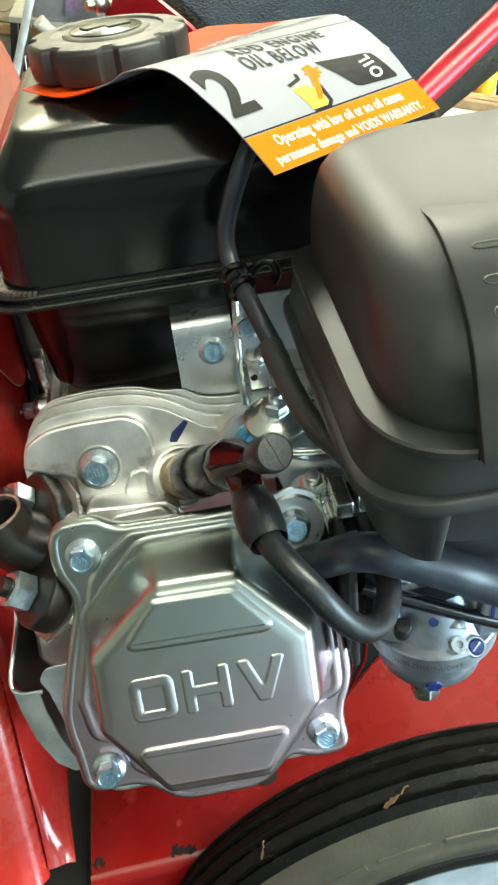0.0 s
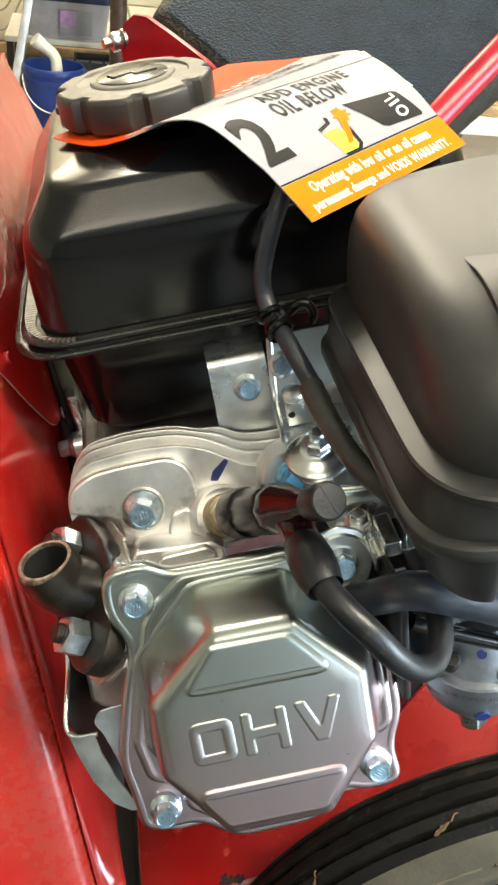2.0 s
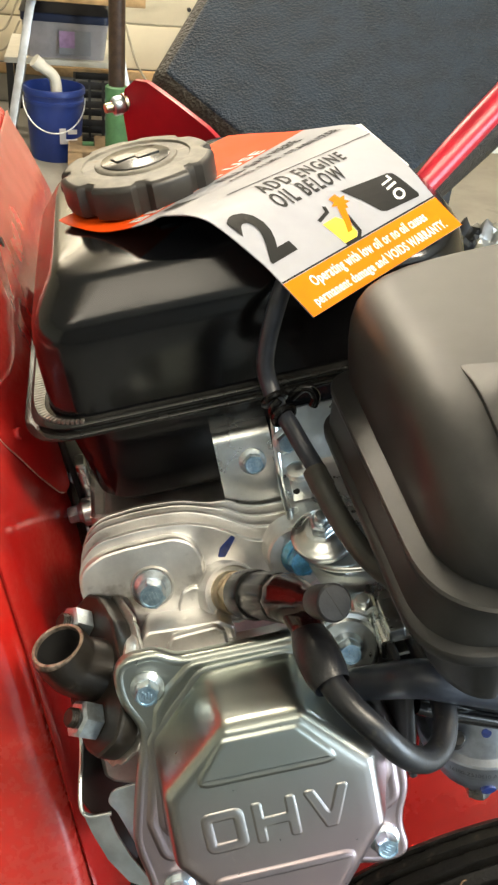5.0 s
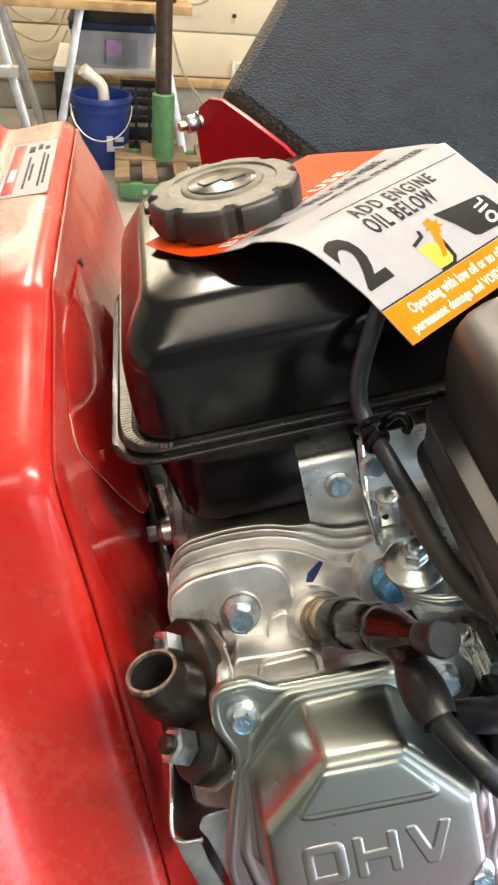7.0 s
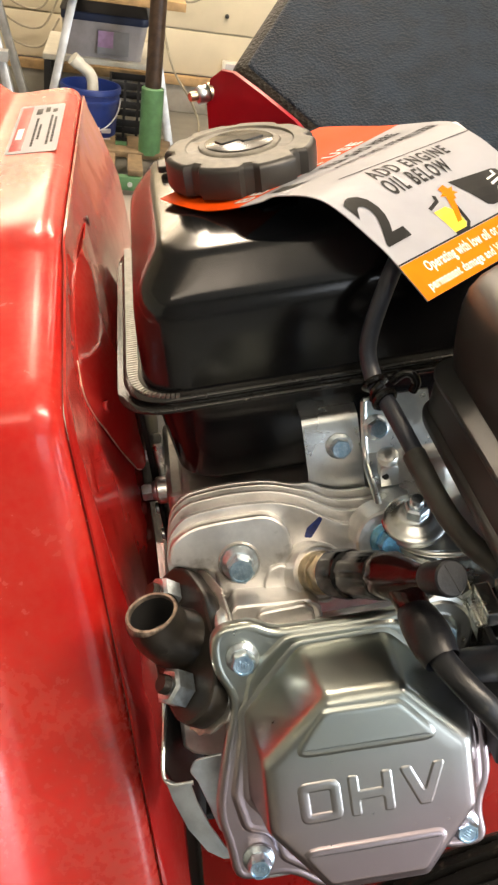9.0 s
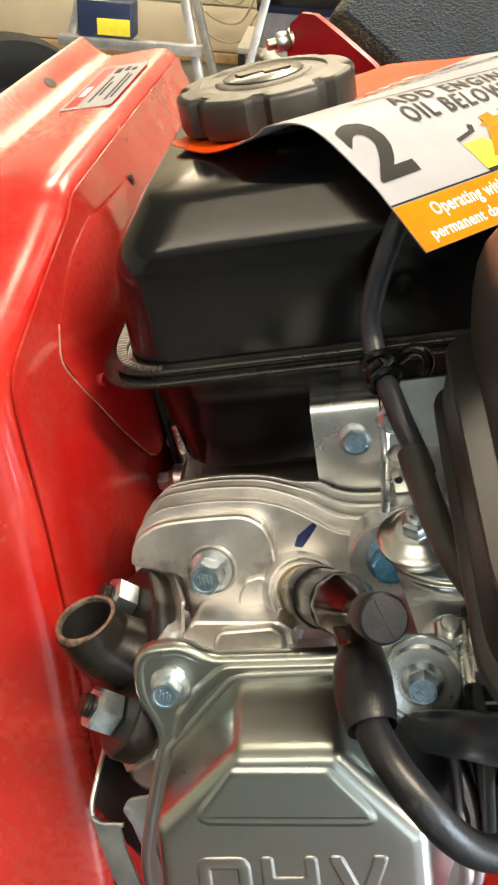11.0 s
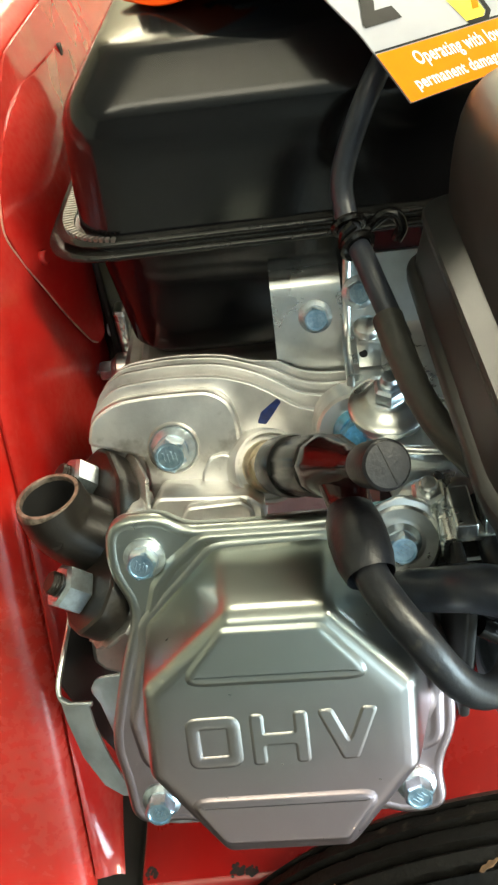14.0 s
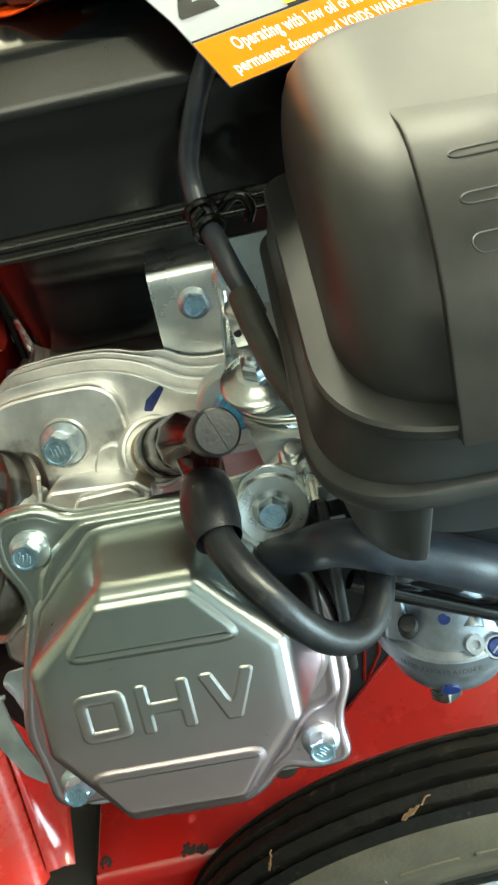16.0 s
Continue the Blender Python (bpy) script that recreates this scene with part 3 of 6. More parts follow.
    part("port_neck", lathe([(0, -14), (13, -14), (14, 0), (0, 0)], 28, at(-46.5, 65, 47, (-0.66, -0.16, 0.73))), M_CAST, head)
    part("lower_body", slab(rounded([(-62.4, 31), (-59, 27.6), (-38, 20), (-38, 62), (-61.6, 60)], 3, 3), -64, -38, 1.6, HEADS), M_CAST, head)
    return head


def build_block():
    block = part("cylinder_block", box(-50, 52, 100, 240, -60, 50, 4, 8), M_CAST, engine)
    part("crankcase_side", box(-58, -48, 168, 236, -60, 46, 3, 6), M_CAST, block)
    part("bushing", lathe([(0, 0), (7.4, 0), (7.4, 7), (6.6, 8), (0, 8)], 24, at(-56, 189, 35, (-1, 0, 0))), M_STEEL, block)
    bolt(block, at(-63.5, 189, 35, (-1, 0, 0)), 8, 5.6, 8)
    part("side_strap", box(-62, -57, 196, 206, 22, 60, 1, 2), M_STEEL, block)
    shield = part("side_shield", box(-66, -63, 199, 330, -70, 106, 0.8, 3), M_DARK, block, "black sheet-steel side shield")
    for y, z in ((206, 46), (203, 12), (204, -8)):
        part("screw", lathe([(0, 0), (3.2, 0), (3.2, 1.4), (2.4, 2), (0, 2)], 18, at(-66, y, z, (-1, 0, 0))), M_BOLT, shield)


def build_tank():
    # outlines seen from above
    def plan(g, r=26):
        return rounded([(-60 + g, 143 + g), (148 - g, 143 + g), (148 - g, 337 - g), (-60 + g, 337 - g)], [r, r + 34, r + 26, r + 18], 9)
    lower = rings([(offset(plan(12, 22), 10), 58), (offset(plan(12, 22), 4), 60), (plan(11, 22), 66), (plan(6), 104), (plan(4), 112), (plan(2), 116)], cap_high=False)
    tank = part("fuel_tank", lower, M_TANK, engine, "gloss black pressed steel fuel tank", 50)

    def upper(y_front, g, z):
        h = min(g, 8 + (g - 8) * 0.5)
        o = rounded([(-60 + g, y_front), (146 - g, y_front), (146 - g, 338 - h), (-60 + g, 338 - h)], [22, 60, 52, 44], 9)
        n = len(o) // 4
        o = [q for i, (a, b) in enumerate(zip(o, o[1:] + o[:1])) for q in [a] + ([(a[0] + (b[0] - a[0]) * k / 6, a[1] + (b[1] - a[1]) * k / 6) for k in range(1, 6)] if i % n == n - 1 else [])]
        drop = max(0.0, (z - 120) / 58)
        return [(x, y, z - drop * (9 * max(0.0, (y - 250) / 80) ** 2 + 4 * max(0.0, (x - 50) / 60))) for x, y in o]
    lv = [upper(145.4, 2, 116), upper(145.6, 3, 120), upper(146, 4, 140), upper(146.3, 5, 151), upper(147, 6.2, 156.4), upper(148.2, 7.6, 159.5), upper(149.8, 9.2, 162), upper(151, 10.6, 163.7), upper(157, 18, 172.6), upper(158, 19.2, 173.9), upper(159.2, 20.2, 174.8), upper(160.6, 21.2, 175.3), upper(163, 23, 175.7), upper(170, 28, 176.4), upper(180, 36, 177.4), upper(194, 50, 178.2), upper(212, 70, 178.4)]
    part("upper_shell", rings(lv, cap_low=False), M_TANK, tank, smooth=60)

    def lip(g):
        e = min(6.5, max(0.0, -g) * 2.6)
        return rounded([(-60 + g - e, 143 + g), (148 - g, 143 + g), (148 - g, 337 - g), (-60 + g - e, 337 - g)], [26, 60, 52, 44], 9)
    rim = [(lip(4), 112.4), (lip(0.5), 111.6), (lip(-1.8), 111.8), (lip(-2.8), 112.5), (lip(-3.0), 113.4), (lip(-2.6), 114.2), (lip(-1.8), 114.6), (lip(-0.8), 114.9), (lip(-0.6), 115.5), (lip(-0.9), 116.2), (lip(-1.5), 116.7), (lip(-1.6), 117.5), (lip(-1.2), 118.3), (lip(-0.2), 118.8), (lip(1.2), 119), (lip(4), 119.2)]
    part("rim_seam", rings(rim, cap_low=False, cap_high=False), M_BRIGHTRIM, tank, "black-painted rolled seam with worn edges", smooth=50)
    ridge = bmesh.new()
    track = [Vector((-61.6, 312))] + [Vector(q) for q in lip(-0.35)[:9]]
    step, left = 2.1, 0.0
    for a, b in zip(track, track[1:]):
        run, way = (b - a).length, (b - a).normalized()
        while left < run:
            q = a + way * left
            inward = max(0.0, 1 - (q.y - 142) / 30)
            bmesh.ops.create_cube(ridge, size=1, matrix=Matrix.Translation((q.x, q.y, 119.1)) @ Matrix.Rotation(math.atan2(way.y, way.x), 4, "Z") @ Matrix.Diagonal((1.3, 5.2 - 3.4 * min(1, inward), 1.3, 1)))
            left += step
        left -= run
    part("seam_crimp", ridge, M_CRIMP, tank, "pale crimped edge of the seam", smooth=0)
    # filler neck and cap
    part("filler_neck", lathe([(0, 176), (29, 176), (27.5, 178.8), (24, 179.4), (22.5, 180.4), (22.5, 182), (0, 182)], 36, Matrix.Translation((3, 228, 0))), M_TANK, tank)
    seg, rows = 96, []
    prof = [(31.5, 180), (34.2, 181), (35, 183), (35, 192.4), (34.6, 193.6), (33.8, 194.4), (32.6, 194.8)]
    lid_prof = [(32.6, 194.8), (29.6, 195.2), (25, 195.6), (24.4, 195.1), (19, 195.1), (18.4, 195.7), (16.2, 195.8), (12, 195.9), (6, 196), (2, 196)]
    for r, h in prof + lid_prof:
        ring = []
        for k in range(seg):
            a = 2 * math.pi * k / seg
            notch = min(1.0, max(0.0, math.cos(a * 8) - 0.62) / 0.22)
            cut = 3.0 * notch if r > 30 else 0
            dish = 0.0
            if 18 < r < 25:
                dish = -0.5 if abs(math.sin(a + 0.2)) > 0.35 else 0
            ring.append(((r - cut) * math.cos(a), (r - cut) * math.sin(a), h + dish))
        rows.append(ring)
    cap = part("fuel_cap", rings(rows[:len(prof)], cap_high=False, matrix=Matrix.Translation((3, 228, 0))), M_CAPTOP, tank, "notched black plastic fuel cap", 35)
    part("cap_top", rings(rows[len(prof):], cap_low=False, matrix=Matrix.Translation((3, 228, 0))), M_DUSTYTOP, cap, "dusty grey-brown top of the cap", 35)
    turn = Matrix.Translation((3, 228, 0)) @ pose(0, 0, 0, 0, 0, 24)
    emblem = part("cap_emblem", lathe([(0, 195.4), (15.4, 195.4), (15.8, 196.2), (14.8, 196.6), (0, 197.2)], 40, Matrix.Translation((3, 228, 0))), M_EMBLEM, cap, "glossy black cap emblem")
    part("emblem_bar", box(-10, 0.5, -1.5, 5.5, 196.7, 197.5, 0.3, 0.8, turn), M_EMBLEM, emblem)
    part("emblem_bar", box(-1, 10, -5.5, 1.5, 196.7, 197.5, 0.3, 0.8, turn), M_EMBLEM, emblem)
    part("strap_clip", box(-36, -26, 256, 268, 177.6, 181, 0.8, 2), M_PLASTIC, tank)
    return tank


def build_bracket_and_levers():
    def lean_y(z):
        """The bracket's face leans back as it rises."""
        return 133 + (z - 66) * 0.31
    rows = []
    for z in (60, 66, 88, 93, 95.2, 96.6, 97.4):
        back = {93: 0.6, 95.2: 2.2, 96.6: 5.2, 97.4: 16}.get(z, 0)
        y = lean_y(min(z, 93)) + back
        rows.append([(9.4, y, z), (34.6, y, z), (34.6, y + 1.6, z - 1.6 * (back > 1)), (9.4, y + 1.6, z - 1.6 * (back > 1))])
    plate = part("tank_bracket", rings(rows), M_STEEL, engine, "bent bright steel tank bracket", 30)
    bolt(plate, at(24.7, lean_y(83) - 0.2, 83, (0, -0.955, 0.296), 10), 8, 6.2, 6)
    # throttle control plate: an upright back with a rolled edge, bent forward into a shelf
    face = [[(37, 141, 104), (66, 141, 104), (66, 142.2, 104), (37, 142.2, 104)], [(36.4, 139, 92), (67, 139, 92), (67, 140.2, 92), (36.4, 140.2, 92)], [(35.4, 133, 80), (68, 133, 80), (68, 134.2, 79.4), (35.4, 134.2, 79.4)], [(34.8, 126, 76), (69, 126, 76), (69, 127, 74.8), (34.8, 127, 74.8)], [(34.2, 108, 75), (70, 108, 75), (70, 108, 73.8), (34.2, 108, 73.8)], [(33.6, 92, 74), (72, 92, 74), (72, 92, 72.8), (33.6, 92, 72.8)], [(36, 76, 73.4), (78, 76, 73.4), (78, 76, 72.2), (36, 76, 72.2)], [(38, 66, 72.6), (78, 66, 72.6), (78, 66, 71.4), (38, 66, 71.4)], [(42, 46, 71), (76, 46, 71), (76, 46, 69.8), (42, 46, 69.8)]]
    control = part("control_plate", rings(face), M_STEEL, engine, "zinc-plated throttle control plate", 30)
    part("rolled_edge", tube([(37.2, 141, 103), (36.4, 138.6, 92), (35.2, 132, 80), (34.4, 124, 77), (34, 108, 76), (33.4, 94, 75.4), (34.4, 84, 75), (38.6, 75.4, 75), (46, 69.6, 75.4), (58, 66.6, 76), (74, 66, 77)], 1.5, 10), M_STEEL, control)
    bolt(control, at(39.8, 130.5, 95.6, (0, -0.9, 0.42)), 7.4, 5.8, 7)
    post = part("lever_post", join(rings([(rounded([(-3.9, -3.9), (3.9, -3.9), (3.9, 3.9), (-3.9, 3.9)], 0.6, 2), 0), (rounded([(-3.9, -3.9), (3.9, -3.9), (3.9, 3.9), (-3.9, 3.9)], 0.6, 2), 11), (rounded([(-3.2, -3.2), (3.2, -3.2), (3.2, 3.2), (-3.2, 3.2)], 0.6, 2), 12)], matrix=at(41.6, 117, 77, (-0.06, -0.22, 1), 12)), lathe([(0, 11.6), (3.2, 11.6), (3.2, 13), (4.5, 13.4), (4.7, 15.4), (4.2, 16.4), (2.4, 17.2), (0, 17.4)], 28, at(41.6, 117, 77, (-0.06, -0.22, 1)))), M_STEEL, control, "square brass-coloured cable post")
    part("post_hole", lathe([(0, 0), (1.5, 0), (1.5, 0.1), (0, 0.1)], 16, at(39, 111.4, 83, (-0.3, -0.95, 0.2))), M_DARK, post)
    pm = at(43.4, 82.5, 82.4, (0, -0.2, 1))
    disc = part("pivot_disc", lathe([(0, -3.4), (10.4, -3.4), (12.0, -2.4), (12.6, -0.6), (12.5, 0.6), (11.6, 1.5), (10.4, 1.9), (8.8, 2.8), (7.2, 4.0), (6.2, 4.4), (0, 4.6)], 48, pm), M_STEEL, control, "domed steel pivot washer")
    part("pivot_nut", join(rings([(offset(hexagon(8.8), 0.5), 4.4), (hexagon(8.8), 5), (hexagon(8.8), 9), (offset(hexagon(8.8), 0.9), 9.8)], matrix=pm), lathe([(0, 9.6), (2.9, 9.6), (2.9, 10.6), (2.5, 10.9), (2.9, 11.3), (2.5, 11.7), (2.9, 12.1), (2.4, 13.4), (0, 13.8)], 18, pm)), M_BOLT, disc)
    part("paint_mark", tube([(32.6, 91, 77), (33.4, 86, 77), (35.2, 81, 76.8)], [1.0, 1.7, 1.2], 8), M_REDMARK, control)
    nut_m = at(49.4, 48.6, 72, (0, -0.2, 1))
    part("flange_nut", join(lathe([(0, 0), (8.2, 0), (8.2, 1.2), (5.6, 2.2), (0, 2.2)], 28, nut_m), rings([(hexagon(8.6), 2), (hexagon(8.6), 6.6), (offset(hexagon(8.6), 0.9), 7.4)], matrix=nut_m), lathe([(0, 7), (2.7, 7), (2.7, 10), (2.2, 10.4), (0, 10.4)], 16, nut_m)), M_STEEL, control)
    # folded clip, open towards the carburetor
    u = rounded([(51, 66), (67, 66), (67, 67.4), (52.4, 67.4), (52.4, 74), (66, 74), (66, 75.4), (51, 75.4)], [2.2, 0.2, 0.2, 1.2, 1.2, 0.2, 0.2, 2.2], 4)
    clip = part("lever_clip", rings([[(x, 31, z) for x, z in u], [(x, 42, z + 0.6) for x, z in u], [(x + 0.4, 52, z + 2.4) for x, z in u]]), M_STEEL, control, "folded zinc-plated clip", 30)
    part("clip_tongue", box(54, 60, 30.4, 46, 75.6, 80.6, 0.6, 0.8), M_STEEL, clip)
    part("clip_tongue", box(62, 67, 31.4, 46, 75.6, 82, 0.6, 0.8), M_STEEL, clip)
    part("wing_plate", rings([[(66, 126, 84), (70, 124, 84), (72, 100, 108), (66, 104, 112)], [(67, 127, 84), (71, 125, 84), (73, 101, 108), (67, 105, 112)]]), M_STEEL, control)
    # ear of the harness bracket under the cover's bolt
    ear = part("bolt_ear", slab(rounded([(29.5, 80), (33, 89), (41, 92), (49, 89), (52, 80), (48, 62), (43, 52), (39, 62)], 6, 4), -7.4, -5.6, 0.6, HEADS), M_STEEL, engine, "thin lifting tab under a cover bolt")
    part("ear_dish", lathe([(7.0, 0.4), (9.4, 0.7), (10.4, 0.9), (11.2, 0.4), (11.4, -0.6)], 40, head_at(40.4, 77.8, -5.6)), M_STEEL, ear)
    return control


def build_spark_plug():
    base, tip = Vector((6.5, 79, 65)), Vector((33.7, 11.2, 122.3))
    d = (tip - base).normalized()
    m = at(*base, d)
    plug = part("spark_plug", lathe([(0, -16), (9, -16), (9, -4.6), (8.6, -3), (0, -3)], 40, m), M_BRASS, engine, "spark plug with gold-plated hexagon")
    part("plug_hexagon", rings([(offset(hexagon(14.8), 0.8), -3), (hexagon(14.8), -2), (hexagon(14.8), 5.5), (offset(hexagon(14.8), 1.6), 7)], matrix=m), M_BRASS, plug, "yellow-plated plug hexagon", 20)
    part("plug_collar", lathe([(0, 6.6), (6.6, 6.6), (7.2, 9.4), (0, 9.4)], 32, m), M_BRASS, plug)
    rows = []
    for r, h in ((7.4, 8.2), (9.0, 8.4), (9.6, 9.4), (9.7, 14), (9.7, 21), (9.2, 23.2), (8.2, 24)):
        rows.append([(r * math.cos(2 * math.pi * k / 72), r * math.sin(2 * math.pi * k / 72), h) for k in range(72)])
    ribs = [8.5 + (0.3 if k % 12 < 7 else 0) for k in range(72)]
    for r, h in ((0.97, 24.2), (1, 25.4), (1, 46), (0.97, 48.4), (0.86, 49.6)):
        rows.append([(ribs[k] * r * math.cos(2 * math.pi * k / 72), ribs[k] * r * math.sin(2 * math.pi * k / 72), h) for k in range(72)])
    boot = part("plug_boot", rings(rows, matrix=m), M_BOOT, engine, "ribbed black plug cap", 28)
    part("plug_elbow", rings([(hexagon(15.4, n=10), 48), (hexagon(16.6, n=10), 51), (hexagon(16.2, n=10), 56), (hexagon(9.4, n=10), 70), (hexagon(8.2, n=10), 73), (hexagon(8.2, n=10), 86)], matrix=m), M_MAROON, boot, "glossy maroon-black faceted elbow", smooth=40)
    part("elbow_branch", tube([(23.4, 37.5, 100.4), (25, 31, 98.6), (26, 25, 97.4), (26.4, 17, 98.6)], [6.4, 6.0, 5.6, 5.2], 20), M_MAROON, boot)
    part("elbow_end", lathe([(0, -13), (5.0, -13), (5.4, -11), (5.9, -1.6), (5.7, -0.6), (5.1, 0), (0, 0.15)], 40, at(*tip, d)), M_RUBBER, boot, smooth=25)
    part("end_groove", box(-0.16, 0.16, -4.9, 4.9, 0.06, 0.2, 0.03, matrix=at(*tip, d, 8)), M_DARK, boot)
    sl = [(26, 27, 95.4), (26, 23.5, 96), (26.2, 18, 97.6), (26.6, 12, 98.9), (27.4, 6, 98.6), (28.3, 1.4, 97.6)]
    part("lead_sleeve", tube(sl, [3.6, 6.0, 6.9, 7.2, 6.9, 5.8], 28, caps=False), M_RUBBER, boot)
    part("ignition_lead", tube([(27.2, 7.6, 98.8), (28.7, 0, 98.2), (32.8, -7.6, 95.4), (38, -12.6, 90), (43.1, -14.6, 81.8), (48.8, -13.4, 72.6), (54.9, -9.6, 65.4), (60.4, -4, 62.6), (64.4, 4, 63.4), (65.4, 12, 65.6), (64.6, 26, 70), (63, 46, 74)], 4.15, 20), M_RUBBER, engine, "thick black rubber ignition lead")


def build_hoses():
    hose = part("fuel_hose", tube([(56, 142, 176), (51, 134, 171), (46.4, 129.6, 165), (41.9, 126.6, 157), (37.9, 124.6, 147.8), (35.4, 122, 139.6), (35.5, 118.4, 132.6), (36.7, 111, 126.2), (39, 103.6, 124.2), (41.9, 95, 118), (45.4, 88, 110), (47, 82, 107)], 3.5, 16), M_HOSE, engine, "black rubber breather hose")
    part("hose_sleeve", tube([(44.2, 87.5, 111), (45, 82, 109), (47.4, 72, 103.6), (50.4, 61, 99), (54.6, 50, 96), (61, 38, 94)], [4.6, 4.5, 4.3, 4.2, 4.2, 4.2], 20), M_SLEEVE, hose)

    def loop(c, ax, r, thick):
        mm_ = at(*c, ax)
        return tube([mm_ @ Vector((r * math.cos(2 * math.pi * k / 12), r * math.sin(2 * math.pi * k / 12), 0)) for k in range(13)], thick, 8)
    part("cable_tie", loop((36.2, 114.4, 128.6), (0.2, -0.8, -0.55), 4.3, 1.5), M_BOOT, hose)
    part("cable_tie", loop((38, 106.8, 125.4), (0.35, -0.85, -0.3), 4.3, 1.5), M_BOOT, hose)
    part("tie_tail", tube([(37.4, 109, 131.4), (34.4, 108.6, 128.6), (34, 109.4, 124)], 1.6, 8), M_BOOT, hose)
    part("hose_clip", tube([(43, 115, 127.6), (47.4, 113.6, 131.4), (50.6, 112.4, 131), (52, 111.6, 127.4), (50.6, 112.2, 123.4)], 1.9, 10), M_BOOT, hose)
    part("vent_hose", tube([(26, 40, 48), (38, 32, 55), (48, 24, 63.5), (54.3, 16.5, 72.2), (61, 12.4, 75), (67.7, 10.4, 73.4), (77, 10.6, 68), (87, 11, 61.6), (100, 12, 52), (125, 10, 38)], [5.4, 5.8, 6.2, 6.5, 6.6, 6.7, 6.9, 7.2, 7.4, 7.4], 22), M_HOSE, engine, "black rubber vent hose under the air cleaner")


def build_air_cleaner():
    def plan(xl, yf, rf=33, back=0.0):
        return rounded([(xl + back, 114), (xl, yf), (272 - xl, yf), (272 - xl - back, 114)], [14, rf, rf, 14], 12)
    base = rings([(plan(66, -3, 27), 88), (plan(60.4, -8, 27), 98), (plan(56, -13.4, 27), 111), (plan(55, -14.6, 27), 116)], cap_high=False)
    cleaner = part("air_cleaner", base, M_PLASTIC, engine, "matte black plastic air cleaner housing", 50)
    part("seam_band", rings([(plan(55.2, -14.2, 26), 112.6), (plan(52.8, -16.8, 26), 113.2), (plan(52.1, -17.5, 26), 114), (plan(51.9, -17.7, 26), 114.8), (plan(51.9, -17.7, 26), 117.2), (plan(52.2, -17.4, 26), 118), (plan(52.8, -16.8, 26), 118.5), (plan(55.4, -14.4, 26), 119.2)], cap_low=False, cap_high=False), M_PLASTIC, cleaner, smooth=30)
    part("middle_body", rings([(plan(54.4, -15.4, 27), 119), (plan(57, -17, 32), 131.2), (plan(56.7, -18.6), 132), (plan(56.3, -19.2), 132.8), (plan(56.3, -19.2), 134.6), (plan(56.9, -18.6), 135.3), (plan(62.4, -13, 33, 2.4), 136.6)], cap_low=False, cap_high=False), M_PLASTIC, cleaner, smooth=30)
    lid = [(plan(61.8, -14.6, 33, 2.4), 136.4), (plan(61.6, -14.6, 33, 2.4), 139), (plan(61.9, -13.2, 33, 2.4), 147), (plan(62.6, -9.4, 33, 2.4), 154), (plan(64, -3, 33, 2.4), 161), (plan(66.2, 4, 33, 2.4), 166.3), (plan(69.6, 11, 33, 2.4), 169.8), (plan(74, 18, 33, 2.4), 172), (plan(80, 26, 33, 2.4), 173.3), (plan(88, 34, 33, 2.4), 173.9), (plan(94, 40, 33, 2.4), 174.15), (plan(100, 46, 33, 2.4), 174.25)]
    part("lid", rings(lid, cap_low=False), M_PLASTIC, cleaner, "rounded black lid with a raised centre panel", 60)
    # raised centre panel that flows down over the front
    prof = [(44, 173.2), (34, 174.2), (28, 174.1), (22, 173.4), (12, 171.0), (3, 167.4), (-4, 163.4), (-10, 157.4), (-15, 149.6), (-19, 142), (-22.4, 137), (-23.4, 134.6), (-14, 132)]
    def sheet(x0, prof2):
        return [(x0, y, z) for y, z in prof2]
    inner = [(min(y + 3.4, 44), z - 1.6) for y, z in prof]
    def left_edge(y):
        return 80.6 + 3.8 * min(1.0, max(0.0, (y + 24) / 56))
    def edge_row(dx, dy, dz):
        return [(left_edge(y) + dx, y + dy, z + dz) for y, z in prof] + [(left_edge(y) + dx, y, z) for y, z in inner[::-1]]
    panel = rings([edge_row(0, 0, 0), edge_row(0.5, -0.25, 0.3), sheet(188, [(y - 0.25, z + 0.3) for y, z in prof] + inner[::-1])])
    centre = part("centre_panel", panel, M_PLASTIC, cleaner, smooth=50)

    def on_panel(y):
        for (y0, z0), (y1, z1) in zip(prof, prof[1:]):
            if y1 <= y <= y0:
                crown = 173.9 if y > 34 else 166.3 + (y - 4) * (0.5 if y < 11 else 0.28) + (1.4 if y > 11 else 0) if y > 4 else 0
                return max(z0 + (z1 - z0) * (y - y0) / (y1 - y0) + 0.4, crown)
        return 172
    for y, h, x0 in ((17, 2.4, 90), (5.5, 2.6, 89), (-3.2, 3.4, 88.6)):
        loop = [(x0 + 2 - 2 * math.sin(a), y + h / 2 * math.cos(a), on_panel(y + h / 2 * math.cos(a))) for a in [k * math.pi / 8 for k in range(9)]]
        loop = [(150, y + h / 2, on_panel(y + h / 2))] + loop + [(150, y - h / 2, on_panel(y - h / 2))]
        part("embossed_slot", tube(loop, 0.24, 6, smooth=False), M_PLASTIC, centre)
    def foot_row(k):
        """The intake foot, a quarter round cut off square, from its lower end (0) to the housing (1)."""
        cx, cy, rx, ry = 74.2 + 1.2 * k, 12 - 2 * k, 14.4 + 5.4 * k, 24.4 + 2.4 * k
        arc = [(cx - rx * math.cos(a), cy - ry * math.sin(a)) for a in [q * math.pi / 28 for q in range(15)]]
        return arc + [(cx + 0.6, cy - ry + 0.6), (cx + 0.6, 20), (cx - rx, 20)]
